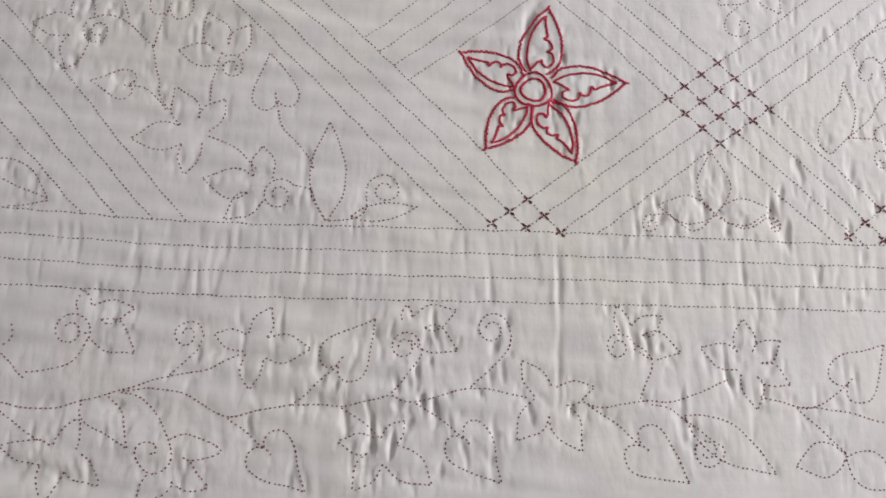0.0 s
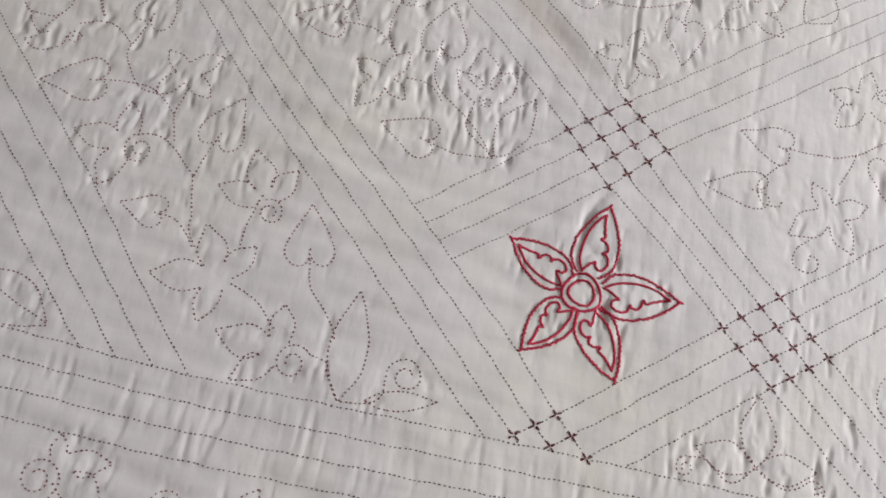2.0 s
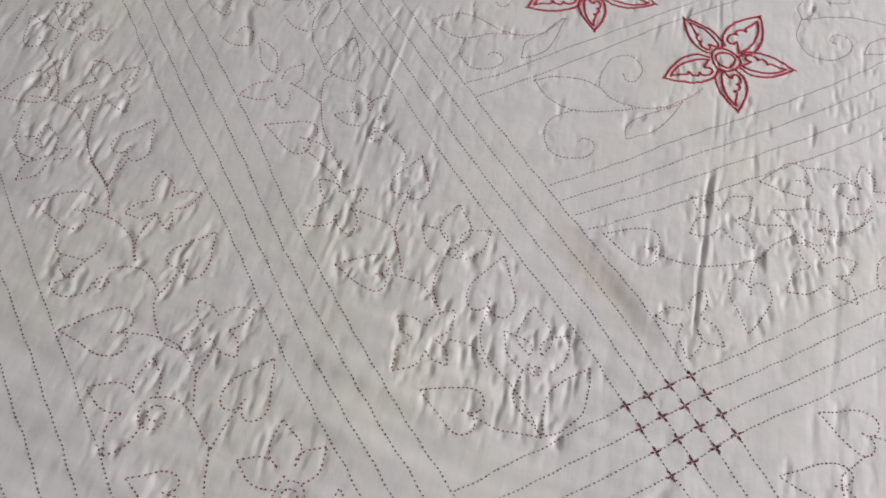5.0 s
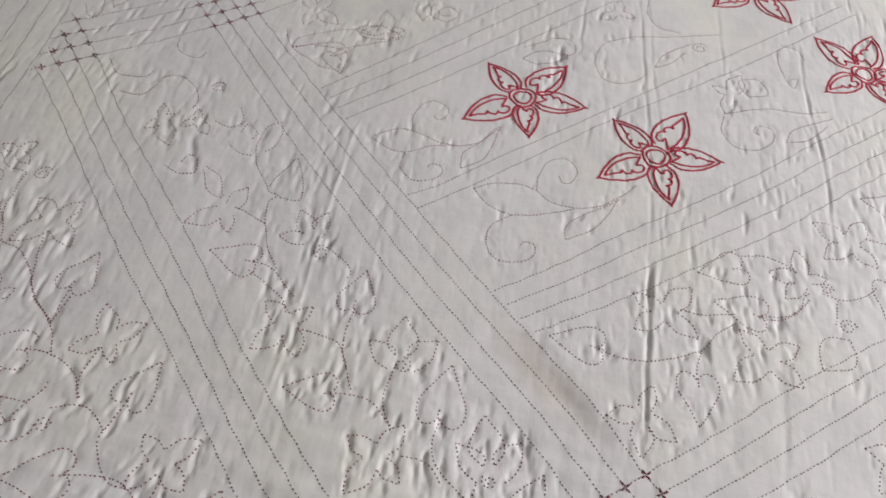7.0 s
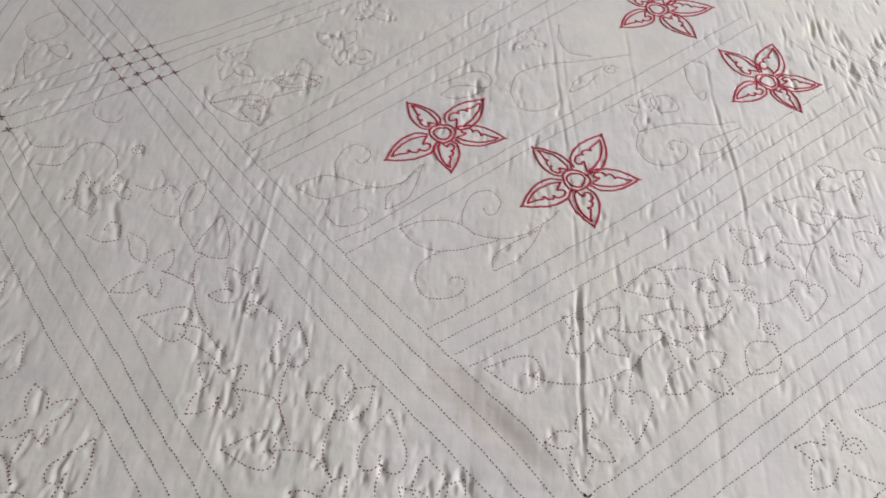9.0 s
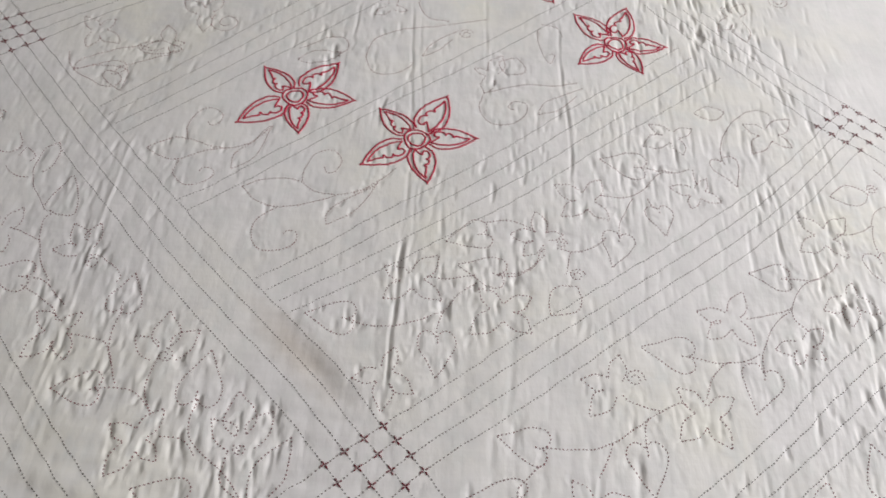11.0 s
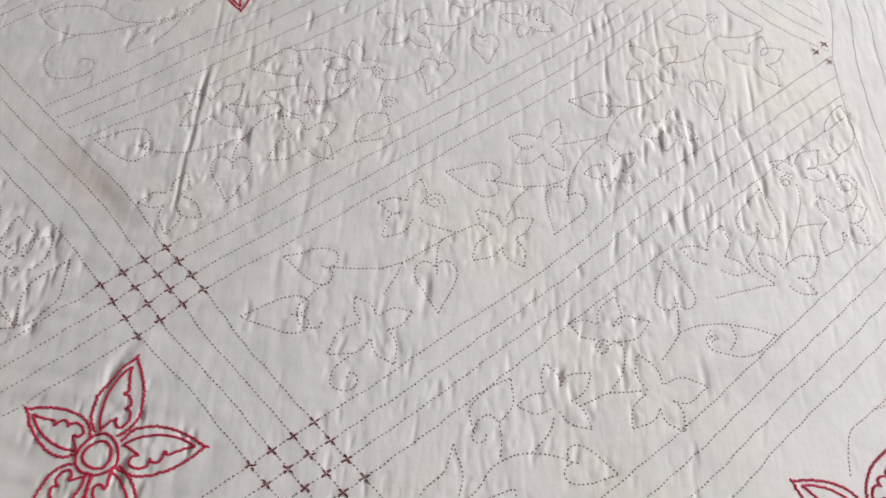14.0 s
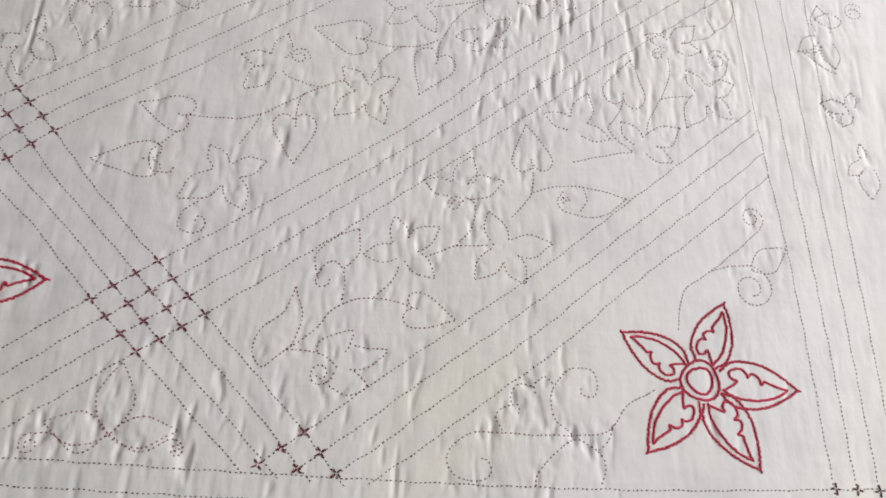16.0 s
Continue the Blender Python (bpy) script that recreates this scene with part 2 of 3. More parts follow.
band((364, 924, 477, 795, 581, 680, 631, 641, 708, 569, 773, 530), (455, 922, 570, 795, 636, 730, 682, 688, 778, 600), thread=GREY)
# bands that run up to the right
band((-47, -135, -13, -111, 125, -4, 176, 35, 230, 74, 289, 121, 375, 186, 442, 243, 484, 285, 571, 357, 722, 480, 776, 522), (51, -142, 172, -50, 224, -12, 314, 58, 419, 145, 531, 236, 649, 332, 778, 432))
band((287, -139, 323, -111, 398, -50, 524, 47, 639, 146, 779, 265), (380, -152, 420, -123, 469, -85, 548, -24, 620, 41, 712, 116, 789, 184))
band((-171, 49, -40, 160, 13, 203, 78, 253, 164, 324, 246, 385, 402, 503, 508, 594, 633, 726), (-126, 6, 5, 110, 58, 160, 169, 242, 313, 357, 431, 447, 525, 531, 631, 641), thread=GREY)
band((-146, 367, -80, 416, -19, 468, 65, 533, 170, 620, 203, 652, 404, 828), (-100, 327, -10, 387, 98, 467, 170, 522, 265, 605, 460, 768), thread=GREY)
band((-257, 471, -221, 498, -165, 552, -46, 660, 105, 800, 300, 975), (-243, 455, -187, 504, -130, 558, -35, 648, 119, 778, 318, 960), 2, GREY)
band((-396, 616, -316, 704, -222, 811, -132, 915, -74, 986, 30, 1110), (-354, 571, -276, 646, -181, 745, -95, 834, 22, 959, 150, 1100), thread=GREY)
band((-748, 648, -735, 658, -611, 750, -560, 785, -486, 840, -390, 925, -190, 1100), (-747, 556, -682, 602, -561, 695, -514, 735, -452, 796, -348, 882, -90, 1105), thread=GREY)


# border vine
MOTIF_THREAD.append(MAROON)
stem(-459, -302, -441, -306, -418, -307, -390, -299, -361, -291, -323, -278, -294, -273, -265, -258)
stem(-361, -291, -336, -289, -306, -294, -272, -311, -235, -303, -206, -300, -178, -301, -154, -296, -135, -291)
stem(-272, -311, -252, -326, -238, -337)
heart(-238, -337, -203, -371)
flower(-254, -252, -288, -241, -241, -216, -204, -253, -255, -289)
heart(-180, -266, -149, -225)
stem(-220, -302, -198, -283, -180, -266)
spiral(-311, -243, -297, -242)
stem(-323, -278, -303, -258, -297, -242)
flower(-393, -228, -403, -205, -358, -220, -354, -260)
spiral(-410, -241, -394, -248)
stem(-394, -248, -408, -270, -442, -277)
stem(-466, -255, -458, -246, -459, -235)
stem(-466, -261, -450, -276, -441, -282)
stem(-410, -337, -410, -332, -403, -321, -392, -316, -390, -330, -392, -341)
stem(-389, -342, -379, -350, -371, -366, -381, -366, -393, -364, -401, -357)
stem(-400, -356, -406, -370, -410, -379)
stem(-420, -352, -422, -362, -416, -377)
stem(-454, -338, -440, -334, -423, -332, -413, -337)
stem(-454, -338, -441, -347, -424, -352, -419, -353)
stem(-393, -298, -393, -310, -383, -321, -368, -328, -351, -339)
stem(-372, -295, -359, -309, -351, -339)
stem(-363, -293, -344, -297, -328, -313, -318, -331, -315, -347, -321, -356, -331, -358, -340, -350, -344, -341, -340, -334, -330, -334, -327, -341, -333, -343)
stem(-318, -331, -306, -326, -294, -329, -274, -338, -285, -345, -299, -347, -306, -344)
stem(-299, -347, -291, -358, -283, -369, -299, -371, -311, -366, -313, -363)
stem(-333, -358, -338, -367, -339, -378)
stem(-311, -365, -317, -374, -325, -378)
stem(-458, -308, -442, -321, -423, -333)
flower(-141, -334, -177, -330, -121, -312, -97, -364, -163, -370)
stem(-177, -302, -158, -313, -142, -327)
heart(-71, -326, -39, -363)
stem(-114, -297, -92, -310, -71, -326)
flower(-115, -230, -122, -212, -78, -216, -77, -252)
spiral(-124, -249, -110, -245)
stem(-110, -245, -110, -259, -135, -291)
spiral(-47, -233, -30, -236)
stem(-30, -236, -35, -254, -67, -284)
stem(-135, -291, -111, -296, -67, -284, -42, -286, -16, -292)
flower(4, -291, -22, -260, 43, -281, 30, -336, -26, -327)
stem(31, -294, 51, -298, 81, -293, 116, -291, 165, -272)
stem(36, -296, 60, -312, 81, -330)
heart(81, -330, 122, -361)
flower(79, -234, 65, -209, 107, -218, 121, -250)
spiral(65, -246, 78, -241)
stem(78, -241, 95, -258, 81, -292)
flower(181, -259, 139, -245, 179, -218, 213, -237, 218, -276, 187, -298)
leaf(120, -304, 199, -352, w=0.17)
spiral(139, -334, 154, -332, turns=-1.5)
stem(90, -295, 110, -300, 129, -313, 154, -332)
stem(189, -286, 221, -295, 241, -294, 270, -275)
heart(270, -275, 308, -239)
stem(221, -295, 243, -316, 262, -335)
leaf(262, -335, 216, -345, w=0.3)
leaf(260, -338, 308, -360, w=0.3)
stem(221, -295, 266, -299, 299, -308)

# left panel
MOTIF_THREAD.append(MAROON)
flower(-322, -56, -345, -9, -297, -20, -380, -63, -329, -97)
flower(-262, -106, -312, -100, -260, -65, -289, -138)
spiral(-242, -114, -228, -105)
stem(-312, -58, -288, -66, -263, -90)
stem(-228, -105, -213, -108, -211, -116, -197, -138)
leaf(-197, -138, -199, -40, w=0.17)
stem(-250, -20, -243, -45, -218, -74, -212, -89)
heart(-250, -20, -260, 30)
spiral(-145, -106, -162, -111, turns=-1.5)
stem(-196, -138, -171, -133, -162, -124, -162, -111)
leaf(-176, -133, -114, -121, w=0.13)
heart(-389, -9, -425, -6)
stem(-389, -9, -368, -15, -351, -34)
stem(-371, 33, -362, -2, -360, -17, -349, -34)
flower(-304, 29, -322, 70, -279, 58, -347, 29)
spiral(-295, 13, -303, 24, turns=-1.5)
stem(-304, 27, -311, 5, -312, -24)
flower(-442, 49, -487, 53, -445, 92, -450, 4)
spiral(-424, 46, -436, 55)
stem(-435, 58, -412, 63, -393, 53, -370, 31)
stem(-359, 71, -366, 50, -370, 31)
heart(-359, 71, -347, 119)
stem(-396, 60, -405, 87, -400, 116)
flower(-406, 132, -430, 152, -378, 158, -378, 110, -429, 105)
heart(-482, 106, -533, 93)
stem(-482, 106, -447, 111, -424, 104, -405, 87)
stem(-424, 104, -446, 109, -463, 132, -465, 148, -456, 180)
heart(-456, 180, -441, 222)
stem(-465, 148, -479, 161, -498, 167, -521, 159)
heart(-568, 208, -615, 203)
stem(-568, 208, -544, 209, -515, 196, -499, 172)
stem(-579, 186, -575, 171, -567, 162, -554, 161, -541, 162, -533, 177, -532, 184)
stem(-567, 162, -560, 150, -551, 141, -542, 143)
stem(-562, 131, -554, 136, -547, 144, -543, 155, -541, 162)
stem(-562, 131, -546, 123, -532, 128, -525, 137, -525, 144)
spiral(-518, 143, -511, 145)
flower(-499, 234, -517, 271, -470, 258, -486, 211, -530, 216)
stem(-502, 223, -507, 195, -499, 172)
stem(-589, 264, -558, 238, -541, 206)
stem(-553, 276, -558, 238)
flower(-626, 253, -641, 219, -607, 267, -646, 289, -668, 266)
heart(-702, 387, -730, 417)
stem(-697, 381, -667, 351, -649, 318)
stem(-668, 407, -668, 363, -660, 337)
stem(-710, 429, -694, 413, -668, 407)
spiral(-652, 410, -644, 417)
flower(-692, 435, -715, 441, -678, 453, -671, 420)
flower(-611, 354, -640, 380, -591, 384, -579, 326, -643, 319)
heart(-672, 332, -713, 305)
stem(-677, 316, -651, 318, -622, 308, -601, 285, -587, 264, -558, 240)
heart(-558, 282, -548, 325)
stem(-558, 282, -559, 259, -558, 240)
stem(-612, 331, -603, 295, -590, 267, -558, 240)
stem(-674, 298, -666, 267, -644, 243, -621, 260)

# lower left corner
MOTIF_THREAD.append(MAROON)
stem(-501, -88, -481, -87, -461, -100, -445, -124)
stem(-493, -104, -470, -114, -445, -124)
stem(-480, -132, -462, -129, -444, -126)

# middle panel
MOTIF_THREAD.append(MAROON)
heart(-282, 223, -326, 220)
stem(-282, 223, -246, 224, -224, 207, -218, 196)
flower(-339, 286, -369, 307, -320, 309, -320, 252, -367, 251)
stem(-397, 339, -357, 314, -344, 297)
stem(-330, 282, -287, 275, -272, 248, -262, 229)
heart(-281, 318, -278, 363)
stem(-281, 318, -282, 277, -272, 248)
flower(-223, 269, -258, 285, -228, 318, -191, 298)
spiral(-221, 264, -223, 273, turns=-1.5)
stem(-226, 266, -232, 235, -229, 217, -218, 202)
heart(-177, 220, -174, 275)
stem(-177, 220, -176, 179, -136, 146, -108, 114)
flower(-225, 173, -256, 187, -206, 206, -201, 152, -246, 135)
stem(-205, 177, -181, 176, -166, 159)
flower(-125, 179, -158, 200, -136, 231, -98, 213)
spiral(-124, 170, -129, 175)
leaf(-106, 114, -76, 187, w=0.2)
heart(-171, 117, -219, 125)
stem(-171, 117, -145, 110, -106, 114)
stem(-135, 166, -137, 138, -106, 114)
flower(-348, 395, -367, 426, -336, 428, -380, 387)
spiral(-331, 375, -324, 383)
stem(-324, 383, -296, 362, -296, 349)
heart(-397, 349, -444, 353)
stem(-397, 349, -374, 345, -343, 316)
stem(-425, 548, -419, 530, -422, 509, -431, 498)
stem(-425, 548, -440, 533, -442, 502, -431, 474, -411, 448)
stem(-392, 497, -378, 472, -372, 439, -391, 437, -402, 442)
stem(-392, 497, -402, 475, -410, 452, -410, 444, -395, 439)
stem(-476, 504, -469, 497, -456, 489, -443, 489)
stem(-502, 532, -486, 526, -474, 531, -471, 543, -480, 561)
stem(-467, 520, -462, 536, -448, 524, -451, 514)
flower(-562, 521, -576, 501, -570, 546, -549, 531, -538, 482)
flower(-521, 527, -539, 514, -528, 547, -502, 508)
stem(-533, 452, -513, 445, -496, 451, -499, 468, -511, 474, -516, 460)
stem(-630, 553, -601, 552, -591, 572, -587, 588, -571, 595, -550, 586, -534, 564, -534, 544)
stem(-663, 603, -642, 581, -610, 583, -605, 597)
stem(-596, 663, -590, 642, -575, 634, -560, 632, -553, 645)
spiral(-518, 588, -509, 592)
stem(-488, 457, -475, 431, -459, 422, -452, 427)
stem(-487, 462, -466, 449, -456, 426)
flower(-444, 405, -432, 444, -433, 378, -482, 381)
stem(-438, 414, -416, 406, -398, 398)
stem(-398, 398, -404, 425, -398, 438)
stem(-398, 398, -385, 367, -369, 345)

# far panel
MOTIF_THREAD.append(PALE)
leaf(-718, 773, -712, 849, w=0.35)
heart(-695, 764, -701, 698)
stem(-695, 764, -680, 750, -656, 746)
stem(-718, 773, -722, 728, -711, 683, -723, 675, -737, 695)
stem(-453, 681, -444, 708, -383, 739, -364, 737)
leaf(-383, 739, -318, 739, w=0.22)

# panel beside the side border
MOTIF_THREAD.append(MAROON)
stem(302, 22, 310, -6, 305, -31, 298, -40, 281, -57)
stem(302, 22, 295, -2, 274, -24, 270, -41, 275, -53, 281, -57)
stem(298, -40, 319, -23, 343, 5, 373, 15, 397, 12, 411, 8)
stem(298, -40, 313, -39, 335, -43, 346, -54)
heart(411, 7, 452, -2)
stem(327, -41, 327, -32, 339, -23, 357, -18, 356, -32, 351, -40)
stem(358, -32, 372, -33, 390, -35, 380, -46, 368, -53, 356, -54)
stem(361, -54, 367, -60, 373, -70, 357, -77, 342, -71, 337, -65)
spiral(331, -59, 343, -57, turns=-1.5)
stem(345, 9, 346, 26, 343, 41)
stem(343, 41, 335, 48, 325, 43, 319, 29, 323, 23, 331, 25, 332, 31)
stem(356, 84, 358, 65, 353, 51, 343, 41)
stem(356, 84, 336, 74, 318, 56, 318, 40, 322, 29)
stem(373, 15, 386, 27, 393, 41, 395, 49)
flower(399, 65, 390, 101, 434, 93, 431, 39, 361, 57)
stem(420, 59, 450, 73, 483, 77)
stem(450, 73, 464, 92, 469, 116, 462, 127, 453, 120)
flower(498, 74, 481, 114, 547, 84, 519, 39, 468, 40)
stem(505, 108, 522, 130, 527, 139, 528, 168)
heart(528, 171, 521, 219)
flower(452, 137, 415, 144, 465, 175, 498, 149)
spiral(448, 119, 457, 122)
stem(527, 139, 555, 148, 584, 149, 627, 140)
stem(627, 140, 605, 121, 584, 116, 561, 120, 553, 131, 560, 144)
stem(581, 149, 584, 134, 575, 121)
spiral(560, 133, 565, 131)
flower(577, 224, 540, 234, 591, 265, 613, 209)
stem(631, 263, 623, 241, 609, 223)
heart(630, 261, 641, 315)
stem(609, 223, 622, 208, 637, 196)
flower(653, 208, 624, 233, 693, 232, 681, 188)
stem(571, 178, 605, 189, 637, 196)
stem(709, 274, 676, 267, 661, 246, 654, 225)
flower(724, 280, 705, 310, 763, 297, 755, 250, 700, 233)
spiral(745, 328, 760, 329)
stem(760, 329, 750, 307, 731, 290)
stem(686, 324, 685, 298, 673, 265)
flower(694, 343, 661, 353, 722, 373, 728, 337)
spiral(674, 326, 683, 328)
leaf(746, 367, 767, 444, w=0.22)
stem(719, 351, 735, 356, 748, 368)

# panel between the two long bands
MOTIF_THREAD.append(MAROON)
heart(175, 190, 129, 200)
stem(175, 190, 216, 191, 248, 200, 286, 227, 303, 238)
heart(152, 139, 96, 133, w=0.75)
stem(174, 132, 170, 125, 154, 127, 150, 145, 155, 154, 169, 168, 179, 174)
flower(224, 132, 203, 160, 261, 147, 245, 92, 182, 99)
stem(231, 163, 244, 187, 248, 200)
stem(203, 99, 189, 85, 188, 71, 200, 65, 210, 70, 211, 79, 204, 82, 201, 76)
heart(282, 196, 286, 146)
stem(282, 196, 284, 220, 289, 231)
flower(252, 264, 219, 269, 264, 302, 226, 228)
spiral(279, 274, 291, 272)
stem(263, 255, 273, 246, 303, 239)
flower(353, 239, 324, 268, 385, 261, 373, 202, 319, 208)
stem(303, 238, 323, 249, 332, 247)
heart(424, 291, 406, 242)
stem(424, 291, 427, 312, 436, 332, 452, 357, 475, 375)
heart(342, 306, 290, 313)
stem(342, 306, 377, 300, 408, 306, 425, 315)
stem(355, 256, 363, 278, 378, 296, 390, 302)
flower(400, 357, 360, 364, 420, 395, 422, 324, 368, 330)
stem(417, 359, 452, 368, 475, 377)
heart(476, 419, 432, 423)
stem(476, 419, 512, 419, 539, 437, 547, 447)
stem(475, 377, 485, 397, 502, 415, 519, 422)
stem(475, 377, 475, 360, 489, 347)
flower(477, 328, 442, 321, 505, 353, 499, 312, 463, 304)
flower(549, 396, 512, 377, 558, 420, 582, 379, 541, 358)
heart(602, 458, 608, 407)
flower(543, 485, 514, 516, 576, 519, 564, 455, 504, 460)
stem(557, 490, 587, 495, 609, 510, 604, 491, 605, 462)
leaf(620, 561, 565, 552, w=0.3)
spiral(626, 570, 635, 571)
stem(638, 607, 659, 582, 691, 560, 665, 543, 634, 541)
stem(609, 510, 617, 530, 635, 543)
flower(672, 503, 632, 517, 689, 547, 714, 527, 697, 466)

# panel below the centre
MOTIF_THREAD.append(MAROON)
heart(-36, 324, -85, 327)
stem(-36, 324, -5, 316, 28, 322, 66, 340, 85, 364, 107, 382)
heart(63, 307, 65, 258)
stem(63, 307, 63, 323, 70, 341)
flower(10, 261, -25, 253, 20, 292, 42, 238, 10, 218)
flower(31, 379, -3, 396, 61, 416, 67, 355, -0, 351)
stem(48, 386, 70, 384, 105, 392)
heart(132, 396, 83, 405)
stem(132, 395, 159, 401, 176, 414, 187, 428)
flower(135, 347, 108, 375, 170, 368, 169, 320, 99, 313)
heart(113, 453, 67, 437)
stem(115, 469, 139, 475, 167, 467, 177, 459)
stem(129, 394, 149, 394, 171, 407, 181, 429, 188, 436)
flower(185, 452, 178, 492, 145, 455, 160, 423, 211, 461)
spiral(208, 446, 215, 444)
stem(201, 438, 228, 436, 255, 451, 263, 460)
stem(218, 435, 214, 414, 211, 401)
spiral(224, 402, 234, 403)
leaf(224, 386, 190, 345, w=0.35)
heart(280, 463, 268, 417)
stem(280, 463, 284, 488, 304, 527)
flower(243, 515, 202, 538, 264, 553, 270, 487, 209, 487)
stem(261, 525, 293, 526, 319, 542, 343, 571, 362, 575)
heart(318, 579, 265, 588)
stem(318, 579, 362, 575, 385, 582)
heart(334, 510, 339, 469)
stem(322, 528, 327, 514, 334, 510)
flower(371, 641, 339, 660, 400, 659, 381, 607, 326, 618)
flower(389, 544, 353, 548, 406, 568, 420, 530, 377, 516)
stem(389, 582, 389, 567, 392, 557)
heart(432, 601, 446, 558)
stem(432, 601, 437, 638, 457, 673, 480, 697)
leaf(451, 695, 407, 688, w=0.3)
flower(506, 657, 473, 674, 477, 620, 536, 636, 543, 691)
stem(480, 697, 501, 705, 516, 695)
leaf(751, 689, 694, 693, w=0.2)
leaf(751, 689, 768, 734, w=0.3)

# centre panels, with their curled tendrils
MOTIF_THREAD.append(PALE)
stem(-317, 550, -303, 562, -280, 571, -255, 566, -230, 559, -196, 567, -170, 604)
stem(-317, 550, -294, 536, -273, 534, -249, 550, -219, 559)
stem(-272, 572, -275, 591, -268, 618, -252, 628, -235, 617, -237, 602, -246, 597, -252, 603)
stem(-273, 534, -274, 511, -259, 495, -239, 498, -225, 512, -229, 522, -240, 523, -243, 516)
stem(-206, 525, -207, 548, -190, 570, -168, 604)
stem(-206, 525, -180, 549, -168, 604)
stem(-187, 499, -162, 512, -137, 517, -116, 513, -99, 500, -70, 497, -38, 508, 1, 547)
stem(-187, 499, -165, 478, -138, 471, -107, 479, -69, 495)
stem(-115, 514, -115, 536, -104, 561, -84, 570, -71, 554, -75, 535, -86, 531, -91, 541)
stem(-138, 471, -160, 450, -161, 423, -147, 407, -123, 409, -109, 422, -110, 435, -121, 437, -126, 430)
stem(-76, 449, -78, 467, -63, 486, -31, 510, -20, 522)
stem(-76, 449, -49, 469, -31, 497, -20, 522)
stem(110, 696, 141, 710, 178, 721, 215, 722, 246, 733)
stem(110, 696, 105, 663, 121, 640, 145, 639, 168, 657, 170, 681, 153, 684, 145, 672, 155, 667)
stem(186, 661, 196, 686, 227, 706, 252, 722)
stem(186, 661, 216, 674, 242, 704)
stem(192, 847, 192, 810, 203, 775, 210, 773, 215, 789, 205, 789)
stem(197, 858, 220, 853, 229, 830)
flower(119, 736, 97, 748, 137, 780, 112, 696)
leaf(145, 739, 160, 777, w=0.5)
stem(-57, 776, -46, 797, -7, 821, 32, 831, 73, 846, 113, 860)
stem(-57, 776, -59, 747, -44, 721, -18, 722, 4, 738, 7, 750)
spiral(83, 821, 94, 826)
stem(20, 764, 32, 791, 56, 815, 72, 829)
stem(20, 764, 43, 778, 63, 807)
stem(13, 916, 10, 881, 25, 852, 57, 847)
flower(-32, 869, -56, 846, -29, 899, -8, 864)
stem(-157, 759, -131, 777, -117, 789, -97, 789, -87, 776, -91, 759, -103, 760)
leaf(-155, 736, -95, 756, w=0.2)
stem(-470, 716, -464, 700, -453, 685, -425, 694, -395, 695, -368, 708, -347, 719, -320, 734)
heart(-397, 683, -380, 648)

# far panel
MOTIF_THREAD.append(PALE)
flower(505, 912, 489, 937, 529, 952, 517, 854, 476, 878)
spiral(590, 963, 573, 969)

# bottom triangle
MOTIF_THREAD.append(PALE)
leaf(162, -121, 163, -59, w=0.25)
leaf(162, -121, 108, -113, w=0.25)
leaf(162, -121, 218, -114, w=0.22)
stem(162, -121, 142, -137, 117, -123, 103, -123)
spiral(101, -132, 103, -123)
stem(162, -121, 191, -134, 212, -122, 223, -126)
spiral(218, -130, 223, -126, turns=-1.5)

# corner panel
MOTIF_THREAD.append(PALE)
stem(669, 3, 678, 41, 710, 68, 744, 95, 769, 120)
spiral(761, 131, 769, 120)
leaf(753, 71, 795, 99, w=0.25)
stem(710, 68, 729, 74, 751, 77)
spiral(751, 52, 751, 77, turns=-1.5)
stem(642, -56, 613, -73, 596, -95, 574, -101, 543, -103, 512, -103, 486, -103, 466, -105, 451, -117, 448, -131, 457, -143, 477, -144, 487, -137, 484, -127, 476, -125)
stem(561, -102, 546, -90, 541, -72, 547, -54, 561, -42, 580, -41, 586, -54, 581, -66, 570, -65, 570, -58)
stem(526, -149, 529, -135, 545, -117, 564, -106, 584, -115, 590, -130, 585, -144)
stem(600, -89, 592, -107, 584, -115)
stem(504, -77, 504, -69, 512, -58, 525, -60, 527, -68)
stem(497, -102, 490, -90, 497, -80, 510, -77, 511, -87)
stem(525, -58, 536, -51, 544, -57)

# flowers of the far panel
MOTIF_THREAD.append(PALE)
heart(-393, 680, -453, 681)
flower(-444, 765, -471, 792, -428, 794, -407, 742, -450, 728)
flower(-339, 748, -375, 735, -351, 788, -317, 751, -329, 732)
flower(-305, 822, -342, 848, -285, 859, -297, 779)
flower(-268, 911, -290, 886, -274, 955, -236, 889)
spiral(-269, 803, -288, 818)

# side border vine
MOTIF_THREAD.append(MAROON)
flower(882, 375, 848, 353, 883, 425, 892, 332)
flower(896, 278, 863, 284, 905, 304, 886, 254)
flower(903, 209, 902, 235, 881, 193, 905, 165)
spiral(929, 419, 940, 429)
leaf(912, 404, 876, 403, w=0.3)
stem(852, 355, 865, 358, 878, 370)
stem(852, 355, 872, 337, 891, 326)
stem(865, 286, 881, 290, 894, 282, 898, 271)
stem(865, 286, 874, 268, 892, 256)


# cross stitches where two bands meet: corners of each cluster, counted along both bands
CROSSES = []


